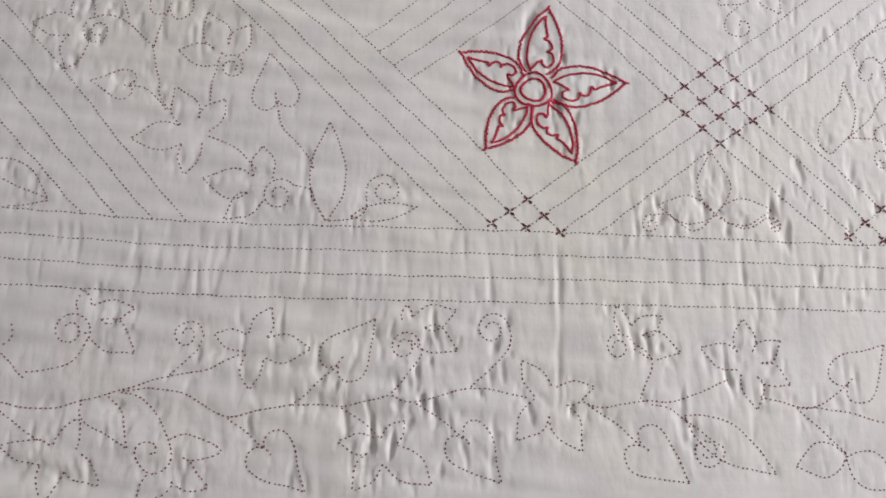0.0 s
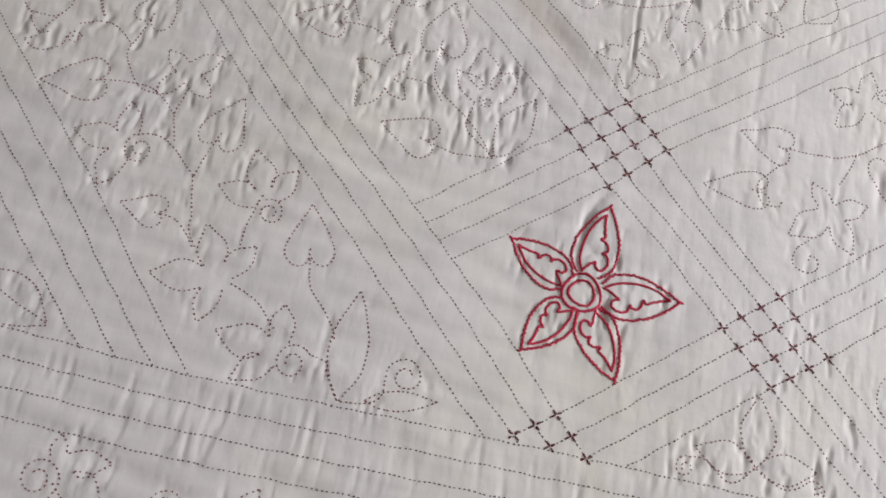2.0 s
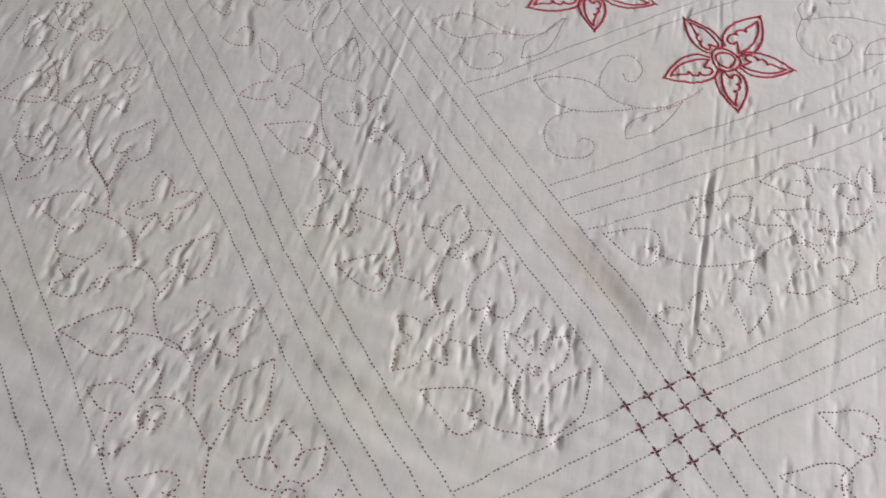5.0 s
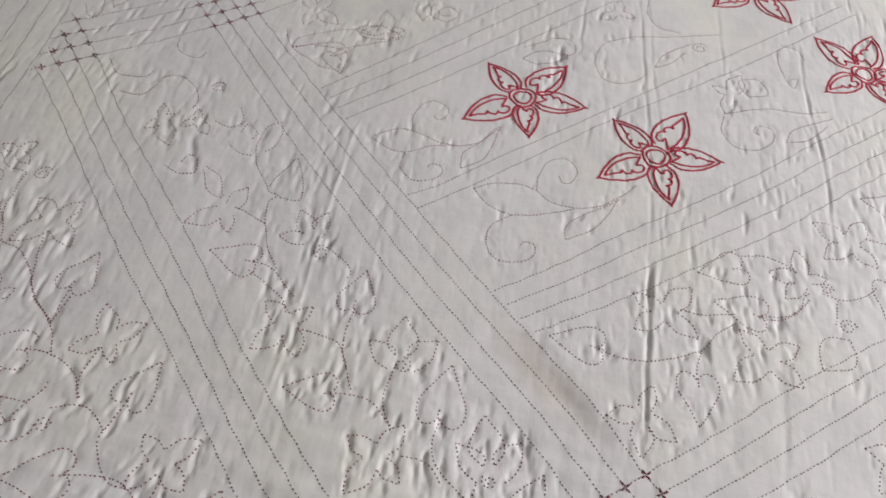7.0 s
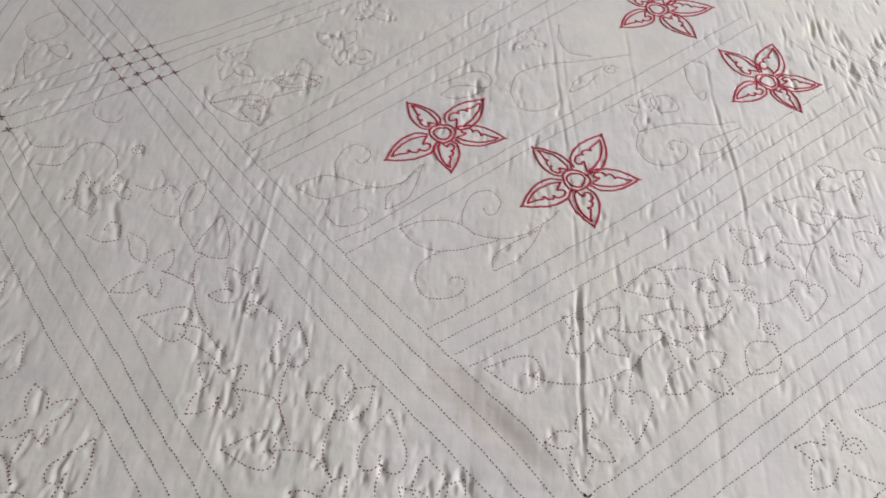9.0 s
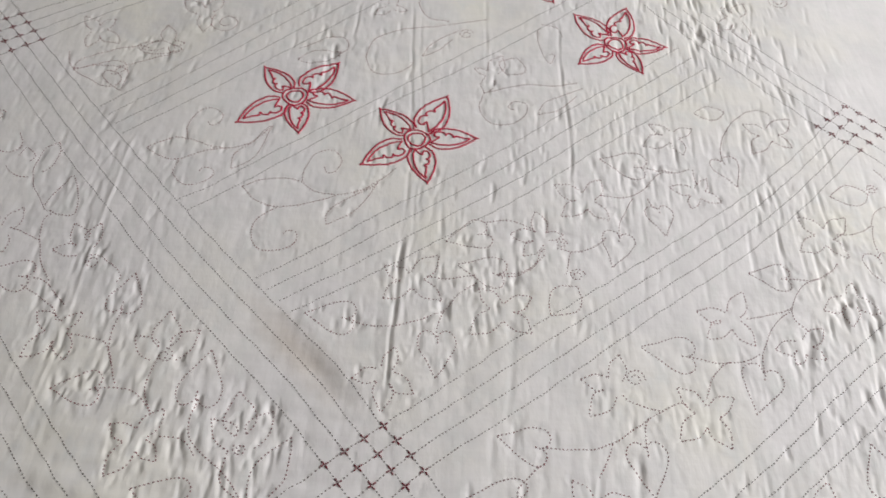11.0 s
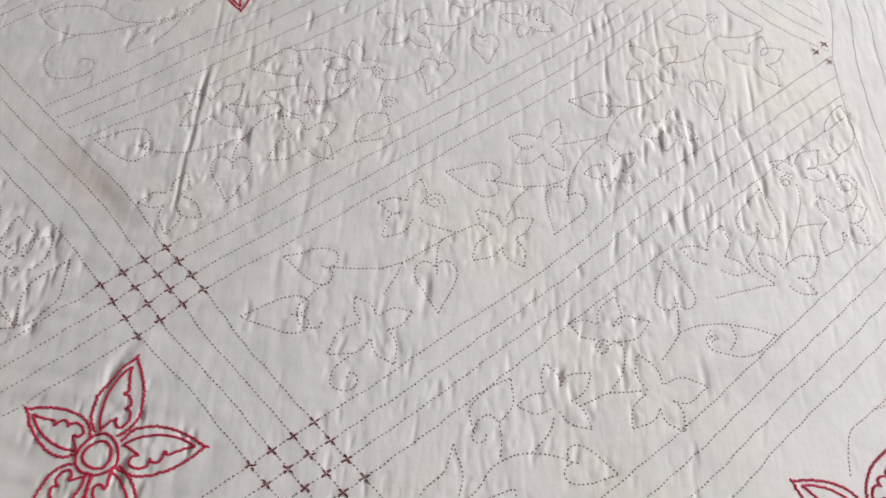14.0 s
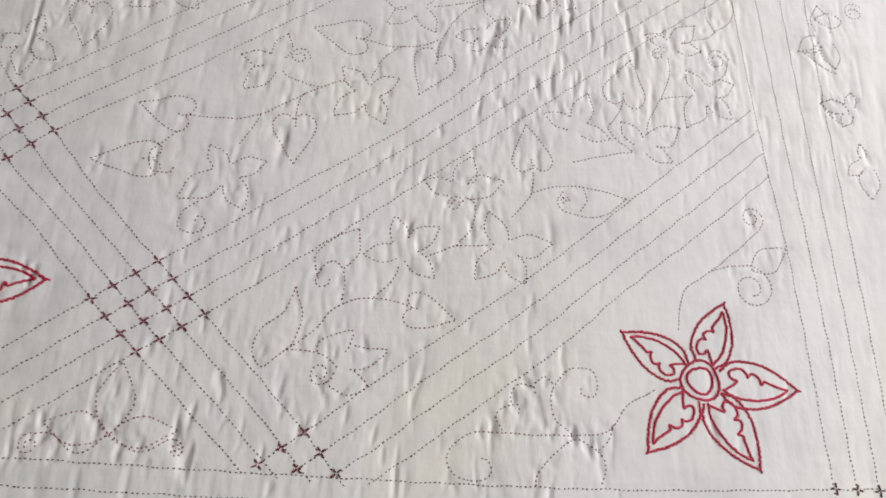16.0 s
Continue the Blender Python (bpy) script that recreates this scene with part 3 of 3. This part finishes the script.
def cluster(left, top, far, n=4, m=4, cut=99, low=None):
    """Crosses on the grid with the corners left, top, far and low, n along left-top and m along top-far; cut drops a corner."""
    l, t, f = (np.array(p, float) for p in (left, top, far))
    skew = l + f - t - (np.array(low, float) if low else l + f - t)
    for i in range(n):
        for j in range(m):
            if (n - 1 - i) + j < cut:
                CROSSES.append((l + (t - l) * i / (n - 1) + (f - t) * j / (m - 1) - skew * (1 - i / (n - 1)) * j / (m - 1), t - l, f - t))


cluster((-40, 160), (14, 203), (58, 160), low=(5, 110))
cluster((125, -5), (176, 35), (224, -12), low=(172, -50))
cluster((581, 680), (633, 726), (684, 688), low=(631, 641))
cluster((-612, 750), (-560, 785), (-514, 735), low=(-561, 695))
cluster((-47, -135), (-13, -111), (17, -142), 3, 3, 3)
cluster((287, -139), (323, -111), (353, -144), 3, 3, 3)
cluster((-733, 661), (-682, 602), (-732, 566), 4, 4, 4)
cluster((770, 512), (756, 527), (770, 541), 2, 2, 2)
cluster((808, -138), (808, -206), (874, -206))

# the six red flowers: centre, then the five petal tips
RED_FLOWERS = (
    (-6, 0, 10, 88, 84, 10, 33, -72, -52, -62, -76, 38),
    (23, 600, -30, 651, 60, 684, 102, 609, 41, 527, -44, 549),
    (-147, 662, -197, 714, -97, 734, -67, 663, -132, 596, -214, 606),
    (309, 824, 250, 886, 333, 911, 385, 827, 343, 766, 251, 774),
    (687, -45, 719, 33, 784, -49, 736, -124, 631, -113, 613, -3),
    (168, 980, 113, 1031, 202, 1056, 257, 995, 218, 914, 108, 926),
)
OUTER = ((0.20, 0.11), (0.33, 0.215), (0.525, 0.23), (0.70, 0.185), (0.88, 0.09), (1, 0))
SMOOTH_SIDE = ((0.22, 0.07), (0.35, 0.128), (0.53, 0.145), (0.70, 0.118), (0.82, 0.065), (0.90, 0.008))
WAVY_SIDE = ((0.90, 0.008), (0.82, 0), (0.72, -0.03), (0.655, -0.05), (0.622, -0.015), (0.605, -0.075), (0.55, -0.118), (0.50, -0.10), (0.488, -0.075),
             (0.472, -0.125), (0.42, -0.155), (0.345, -0.15), (0.295, -0.10), (0.322, -0.045), (0.375, -0.035), (0.33, 0.01), (0.24, 0.07))


def red_strokes(row, hand):
    """Strokes of one embroidered flower: for each petal (outline, inner outline), and the two rings. hand: the side of the scrolled edge."""
    cx, cy = row[:2]
    petals = []
    for tx, ty in zip(row[2::2], row[3::2]):
        a, d, v = frame_of(cx, cy, tx, ty)
        out = [smooth(half(a, d, v, OUTER, s), 1.0) for s in (1, -1)]
        inn = [smooth(half(a, d, v, SMOOTH_SIDE, hand), 1.0), smooth(half(a, d, v, WAVY_SIDE, hand), 1.0)]
        petals.append((out, inn))
    size = np.mean([math.hypot(x - cx, y - cy) for x, y in zip(row[2::2], row[3::2])])
    rings = []
    for r in (0.21, 0.14):
        k = np.linspace(0, 2 * np.pi, 15)
        rr = size * r * (1 + 0.06 * np.sin(3 * k + rng.random() * 6))
        rings.append(smooth(np.c_[cx + rr * np.cos(k), cy + rr * np.sin(k)], 1.0, closed=True))
    return petals, rings


RED = [red_strokes(row, -1 if k else 1) for k, row in enumerate(RED_FLOWERS)]

# ---------------------------------------------------------------- the padded cloth
STEP = 1.7
GX0, GX1, GY0, GY1 = -905.0, 1005.0, -415.0, 1145.0
gx, gy = np.arange(GX0, GX1 + 1, STEP), np.arange(GY0, GY1 + 1, STEP)
NX, NY = len(gx), len(gy)
fx, fy = np.fft.rfftfreq(NX, STEP)[None, :], np.fft.fftfreq(NY, STEP)[:, None]


def blur(grid, sx, sy=None, lean=0.0):
    """Gaussian blur by sx, sy millimetres; lean turns its long axis, in radians."""
    sy = sx if sy is None else sy
    u, w = fx * math.cos(lean) + fy * math.sin(lean), fy * math.cos(lean) - fx * math.sin(lean)
    k = np.exp(-2 * np.pi ** 2 * ((sx * u) ** 2 + (sy * w) ** 2))
    return np.fft.irfft2(np.fft.rfft2(grid) * k, s=grid.shape)


def noise_field(sx, sy, lean=0.0):
    f = blur(rng.standard_normal((NY, NX)), sx, sy, lean)
    return f / f.std()


def stamp(grid, curve, value=1.0):
    i = np.clip(np.round((curve[:, 1] - GY0) / STEP).astype(int), 0, NY - 1)
    j = np.clip(np.round((curve[:, 0] - GX0) / STEP).astype(int), 0, NX - 1)
    grid[i, j] = value


sewn, lined = np.zeros((NY, NX)), np.zeros((NY, NX))
for name, _, strokes, _ in FIGURES:
    for s in strokes:
        stamp(lined if name == "quilting_line" else sewn, s)
for petals, rings in RED:
    for s in [q for out, inn in petals for q in out + inn] + rings:
        stamp(sewn, s, 0.5)

XX, YY = np.meshgrid(gx, gy)


def soft_step(v, a, b):
    t = np.clip((v - a) / (b - a), 0, 1)
    return t * t * (3 - 2 * t)


ONE_LINE = STEP / (3.0 * math.sqrt(2 * math.pi))
groove = np.clip(blur(sewn, 3.0) / ONE_LINE, 0, 1.4) + 0.22 * np.clip(blur(lined, 3.0) / ONE_LINE, 0, 1.4)
near = blur(sewn + 0.22 * lined, 10)
near = np.clip(near / np.percentile(near, 92), 0, 1.0) ** 1.3


def dents(sx, sy, least, lean=0.0):
    """Separate narrow valleys, with a slight swell between them."""
    f = noise_field(sx, sy, lean)
    return -np.maximum(f - least, 0) + 0.18 * np.maximum(-f - least, 0)


# puckers run along the warp, strongest where the sewing is dense and towards the window side
warp_side = 0.62 - 0.20 * soft_step(XX, -50, 250) + 0.2 * soft_step(XX, 300, 480) - 0.28 * soft_step(XX, 560, 680)
patches = np.clip(0.85 + 0.35 * noise_field(55, 70), 0.3, 1.4)
banded = np.clip(blur(lined, 14) / np.percentile(blur(lined, 14), 93), 0, 1)
H = -0.34 * groove
H += 1.7 * dents(1.9, 6, 0.6, 0.04) * near * warp_side * patches
H += 1.25 * dents(2.4, 4, 0.8, -0.1) * near * patches * (warp_side + 0.1)
H += 0.7 * dents(3.0, 24, 0.8) * warp_side * (0.12 + 0.88 * near) * patches
# crumpled cotton: sharp little valleys between rounded swells
H += 0.42 * np.minimum(np.abs(noise_field(6.5, 13, 0.1)), 1.3) * (0.2 + 0.8 * near) * patches
H += 0.24 * np.minimum(np.abs(noise_field(9, 34, -0.03)), 1.4) * patches
# small tucks over the far and the window-side parts, across the bands too
calm_border = 1 - 0.8 * soft_step(XX, 590, 740)
H += 1.15 * dents(2.2, 13, 0.7, -0.03) * soft_step(XX, 170, 420) * soft_step(YY, 70, 300) * calm_border * patches
H += 1.15 * dents(2.2, 8, 0.85, -0.08) * banded * np.maximum(soft_step(XX, 90, 280), 0.8 * soft_step(YY, 330, 560)) * calm_border * patches
H += 1.0 * dents(2.4, 8, 0.7, 0.12) * (1 - soft_step(XX, -330, -200)) * soft_step(YY, 180, 330) * (1 - soft_step(YY, 560, 700)) * patches * (0.3 + 0.7 * near)
# the border is drawn up in short upright tucks between its four lines
border = soft_step(YY, -216, -204) * (1 - soft_step(YY, -150, -138)) * (1 - 0.45 * soft_step(XX, -300, 500))
H += 0.5 * dents(2.2, 13, 0.35) * border
H += 0.17 * noise_field(14, 18)
H += 0.055 * noise_field(3.2, 6, 0.05) * patches
H += 0.9 * noise_field(60, 90)
# slanting drag lines on the slack left part
H += 0.95 * noise_field(34, 6, -0.12) * (1 - soft_step(XX, -120, 200)) * (1 - soft_step(YY, 100, 330))


def crease(depth, width, *xy, across=False):
    """A fold line pressed into the cloth: a narrow valley with a lifted lip beside it, fading at both ends."""
    global H
    c = smooth(xy, 4)
    sway = np.cumsum(rng.normal(0, 0.35, len(c)))
    c[:, 1 if across else 0] += np.clip(sway - np.linspace(0, sway[-1], len(c)), -3, 3)
    fade = np.sin(np.linspace(0.12, math.pi - 0.12, len(c))) ** 0.6 * (0.75 + 0.35 * np.sin(np.arange(len(c)) * 0.31 + rng.random() * 6))
    for (x, y), f in zip(c, fade):
        rx, ry = (9, 5 * width) if across else (5 * width, 9)
        j0, j1 = np.searchsorted(gx, (x - rx, x + rx))
        i0, i1 = np.searchsorted(gy, (y - ry, y + ry))
        px, py = XX[i0:i1, j0:j1], YY[i0:i1, j0:j1]
        if across:
            x, y, px, py = y, x, py, px
        k = np.exp(-0.5 * ((py - y) / 3.5) ** 2) * f * 0.46
        H[i0:i1, j0:j1] += depth * k * (-np.exp(-0.5 * ((px - x) / width) ** 2) + 0.28 * np.exp(-0.5 * ((px - x - 2.4 * width) / (1.6 * width)) ** 2))


crease(1.2, 1.4, -12, 1014, 2, 806, 13, 641, 16, 512, 15, 400)
crease(4.6, 1.9, 17, 440, 15, 389, 16, 350, 14, 320)
crease(2.6, 1.5, 14, 330, 12, 290, 12, 220)
crease(0.7, 1.4, 4, 1000, 14, 806, 25, 641, 27, 512, 26, 300)
crease(1.4, 1.5, -79, 900, -82, 780)
crease(1.8, 1.5, 223, 860, 221, 727, 225, 624, 223, 480)
crease(1.3, 1.8, 372, 700, 368, 520)
crease(0.9, 1.8, 112, 930, 115, 800, 116, 690)
crease(0.8, 1.8, 60, 520, 62, 420, 60, 330)
crease(3.2, 4.5, 488, 372, 483, 328, 472, 280)
crease(3.2, 3.6, 10, 112, -6, 78, -15, 40)
crease(-1.3, 1.5, -338, 600, -340, 434, -336, 300, -341, 170)
crease(-1.4, 1.6, -452, 240, -464, 185, -492, 135)
crease(1.8, 3.5, 684, 560, 668, 490, 666, 450)
crease(1.0, 2.6, 150, 520, 146, 330, 140, 200)
crease(2.2, 11, -112, 322, -62, 262, -25, 218)
# drag lines across the slack corner
crease(1.5, 6, -456, 41, -409, 32, -368, 28, -322, 26, -286, 22, across=True)
crease(1.2, 6, -405, -38, -365, -40, -321, -42, across=True)
crease(0.9, 6, -146, 13, -106, 7, -63, -2, across=True)
crease(1.2, 7, -535, 4, -464, 5, -392, 4, across=True)
# deep single puckers
for x0, y0, x1, y1, depth in ((494, 376, 492, 346, 2.2), (668, 500, 668, 460, 1.8), (650, 582, 640, 538, 2.0), (277, 205, 270, 140, 1.5),
                              (249, 268, 246, 225, 1.6), (-524, 206, -504, 180, 2.4), (-518, 500, -494, 440, 2.6), (-560, 530, -540, 475, 2.4),
                              (-370, 424, -356, 384, 2.0), (119, 322, 118, 292, 1.8), (-182, 262, -178, 232, 2.0), (233, 345, 225, 318, 1.6)):
    crease(depth, 2.8, x0, y0, (x0 + x1) / 2 + 1, (y0 + y1) / 2, x1, y1)
for x0, y0, x1, y1, depth in ((92, 246, 98, 220, 1.8), (124, 196, 122, 156, 1.6), (145, 212, 144, 180, 1.6), (694, -74, 692, -112, 2.0),
                              (229, 134, 230, 102, 1.8), (271, 190, 276, 148, 1.6), (540, 120, 546, 78, 1.8), (-8, -150, -10, -205, 1.0)):
    crease(depth, 2.8, x0, y0, (x0 + x1) / 2 + 1, (y0 + y1) / 2, x1, y1)
crease(1.5, 2.0, 12, -140, 13, -215, 12, -330)
crease(-0.8, 2.0, 7, -140, 8, -215, 7, -300)

edge = np.minimum.reduce([soft_step(XX, GX0, GX0 + 25), soft_step(-XX, -GX1, -GX1 + 25), soft_step(YY, GY0, GY0 + 25), soft_step(-YY, -GY1, -GY1 + 25)])
H = 0.86 * H * edge
H -= H[NY // 4:-NY // 4].mean()


def height(xy):
    """The cloth's height in millimetres at points in millimetres."""
    u, w = np.clip((xy[:, 0] - GX0) / STEP, 0, NX - 1.001), np.clip((xy[:, 1] - GY0) / STEP, 0, NY - 1.001)
    j, i = u.astype(int), w.astype(int)
    a, b = u - j, w - i
    return H[i, j] * (1 - a) * (1 - b) + H[i, j + 1] * a * (1 - b) + H[i + 1, j] * (1 - a) * b + H[i + 1, j + 1] * a * b


def mesh_object(name, verts, faces_flat, sizes, mat, parent=None, label="", kind=""):
    me = bpy.data.meshes.new(name)
    me.vertices.add(len(verts))
    me.vertices.foreach_set("co", np.asarray(verts, np.float32).ravel())
    me.loops.add(len(faces_flat))
    me.loops.foreach_set("vertex_index", np.asarray(faces_flat, np.int32))
    me.polygons.add(len(sizes))
    me.polygons.foreach_set("loop_start", np.r_[0, np.cumsum(sizes)[:-1]].astype(np.int32))
    me.polygons.foreach_set("use_smooth", np.ones(len(sizes), bool))
    me.update(calc_edges=True)
    me.materials.append(mat)
    ob = new(name, me)
    ob.parent = parent
    return tagged(ob, label, kind=kind)


quilt = tagged(new("quilt"), "cream cotton quilt, puckered, with red embroidered flowers", "quilt")


def cloth_sheet():
    """The whole quilt top, denser inside the sewn field, with hem and underside."""
    lo, hi = np.array([-1180, -1120, -1060, -1010.0]), np.array([1150, 1180, 1210, 1235.0])
    xs = np.r_[lo, gx, hi]
    ys = np.r_[np.array([-560.0, -535]), gy, np.array([1300, 1400, 1550, 1700, 1760.0])]
    px, py = np.meshgrid(xs, ys)
    z = np.zeros_like(px)
    z[2:2 + NY, 4:4 + NX] = H
    n, m = len(ys), len(xs)
    top = np.c_[px.ravel(), py.ravel(), z.ravel()] / 1000
    i = (np.arange(n - 1)[:, None] * m + np.arange(m - 1)).ravel()
    quads = np.c_[i, i + 1, i + m + 1, i + m]
    # hem: the rim folded down to the floor
    rim = np.r_[np.arange(m), np.arange(1, n) * m + m - 1, (n - 1) * m + np.arange(m - 2, -1, -1), np.arange(n - 2, 0, -1) * m]
    low = top[rim].copy()
    low[:, 2] = FLOOR_Z
    base = len(top)
    k = np.arange(len(rim))
    nxt = np.roll(k, -1)
    side = np.c_[rim, base + k, base + nxt, rim[nxt]]
    faces = np.vstack([quads, side])
    return mesh_object("cloth", np.vstack([top, low]), faces.ravel(), np.full(len(faces), 4), CLOTH, quilt, "aged cream cotton, puckered between the stitches")


cloth_sheet()

# ---------------------------------------------------------------- stitches
# One stitch: a short thread that dives into the cloth at both ends.
_ring = ((-1.0, -0.25), (-0.62, 0.68), (0.62, 0.68), (1.0, -0.25))
UNIT = np.array([(-0.5, 0, -0.55)] + [(-0.27, s, h) for s, h in _ring] + [(0.27, s, h) for s, h in _ring] + [(0.5, 0, -0.55)])
UNIT_FACES = [(0, 2, 1), (0, 3, 2), (0, 4, 3), (1, 2, 6, 5), (2, 3, 7, 6), (3, 4, 8, 7), (9, 5, 6), (9, 6, 7), (9, 7, 8)]
UNIT_FLAT = np.array([v for f in UNIT_FACES for v in f])
UNIT_SIZES = np.array([len(f) for f in UNIT_FACES])


def stitches(name, mids, ways, lengths, half_width, rise, mat, parent, label="", kind="", lift=0.0):
    """Threads at the given middles, along the given ways, in millimetres, resting on the cloth."""
    mids, ways = np.asarray(mids, float), np.asarray(ways, float)
    n = len(mids)
    sides = np.c_[-ways[:, 1], ways[:, 0]]
    lengths, half_width = np.broadcast_to(lengths, n), np.broadcast_to(half_width, n)
    xy = mids[:, None] + ways[:, None] * (UNIT[None, :, :1] * lengths[:, None, None]) + sides[:, None] * (UNIT[None, :, 1:2] * half_width[:, None, None])
    flat = xy.reshape(-1, 2)
    z = height(flat).reshape(n, -1)
    z = 0.6 * z + 0.4 * z.mean(1, keepdims=True) + UNIT[None, :, 2] * rise + 0.25 * rise + lift
    verts = np.c_[flat, z.ravel()] / 1000
    faces = (UNIT_FLAT[None] + 10 * np.arange(n)[:, None]).ravel()
    return mesh_object(name, verts, faces, np.tile(UNIT_SIZES, n), mat, parent, label, kind)


def along(curve, pitch, jitter=0.08):
    """Middles and ways of stitches set one after another along a curve."""
    s = np.r_[0, np.cumsum(np.linalg.norm(np.diff(curve, axis=0), axis=1))]
    n = max(1, int(s[-1] / pitch))
    t = (np.arange(n) + 0.5) * s[-1] / n + rng.normal(0, jitter * pitch, n)
    t = np.clip(t, 0.3, s[-1] - 0.3)
    mid = np.c_[np.interp(t, s, curve[:, 0]), np.interp(t, s, curve[:, 1])]
    ahead = np.c_[np.interp(t + 1.2, s, curve[:, 0]), np.interp(t + 1.2, s, curve[:, 1])]
    behind = np.c_[np.interp(t - 1.2, s, curve[:, 0]), np.interp(t - 1.2, s, curve[:, 1])]
    way = ahead - behind
    return mid, way / (np.linalg.norm(way, axis=1, keepdims=True) + 1e-9)


STITCH_LABEL = {THREAD.name: "dark brown running stitch", GREY.name: "worn brown running stitch", MAROON.name: "maroon running stitch", PALE.name: "faded pink running stitch"}
for name, thread, strokes, pitch in FIGURES:
    got = [along(s, pitch) for s in strokes]
    mids, ways = np.vstack([g[0] for g in got]), np.vstack([g[1] for g in got])
    n = len(mids)
    stitches(name, mids, ways, rng.normal(2.25, 0.28, n), rng.normal(0.54 if name == "quilting_line" else 0.62, 0.06, n), 0.55, thread, quilt, STITCH_LABEL[thread.name])

for at, u, w in CROSSES:
    d = np.array([u / np.linalg.norm(u), w / np.linalg.norm(w)])
    turn = rng.normal(0, 0.12)
    d = d @ np.array([[math.cos(turn), math.sin(turn)], [-math.sin(turn), math.cos(turn)]])
    arm = np.vstack([d[0], -d[0], d[1], -d[1]]) * 3.1 + rng.normal(0, 0.3, (4, 2))
    stitches("cross_stitch", at + arm, np.vstack([d[0], d[0], d[1], d[1]]), rng.normal(5.3, 0.5, 4), rng.normal(0.84, 0.08, 4), 0.6, CROSS, quilt, "dark maroon cross", lift=0.35)


def cord(curves, pitch, slant, scallop):
    """A line of overlapping slanted stitches; scallop turns every other one back, for a saw-toothed line."""
    mids, ways = [], []
    for side, c in curves:
        m, w = along(c, pitch, 0.05)
        n = len(m)
        sway = rng.normal(0, 0.22, n)
        saw = 1 - scallop * (np.arange(n) % 2)
        a = slant * side * saw + rng.normal(0, 0.14, n)
        normal = np.c_[-w[:, 1], w[:, 0]]
        mids.append(m + normal * sway[:, None])
        ways.append(np.c_[w[:, 0] * np.cos(a) - w[:, 1] * np.sin(a), w[:, 0] * np.sin(a) + w[:, 1] * np.cos(a)])
    return np.vstack(mids), np.vstack(ways)


for petals, rings in RED:
    m, w = cord([(1, r) for r in rings], 1.8, 0.30, 0.15)
    red = stitches("embroidered_flower", m, w, rng.normal(4.0, 0.3, len(m)), 1.2, 0.85, CRIMSON, quilt, "crimson five-petalled flower in corded stitch", lift=0.2)
    for out, inn in petals:
        m1, w1 = cord([(1, out[0]), (-1, out[1])], 2.2, 0.85, 2.0)
        m2, w2 = cord([(1, inn[0]), (1, inn[1])], 1.8, 0.28, 0.1)
        # loose ends cross at the tip
        end = out[0][-1]
        way = end - out[0][0]
        way = way / np.linalg.norm(way)
        m3 = np.vstack([end + way * 1.6, end + way * 0.6])
        turn = np.array(((0.96, 0.28), (-0.28, 0.96)))
        w3 = np.vstack([turn @ way, turn.T @ way])
        lengths = np.r_[rng.normal(3.7, 0.3, len(m1)), rng.normal(3.4, 0.3, len(m2)), 5.0, 5.5]
        widths = np.r_[np.full(len(m1), 1.06), np.full(len(m2), 1.15), 0.9, 0.9]
        stitches("petal", np.vstack([m1, m2, m3]), np.vstack([w1, w2, w3]), lengths, widths, 0.85, CRIMSON, red, lift=0.2)
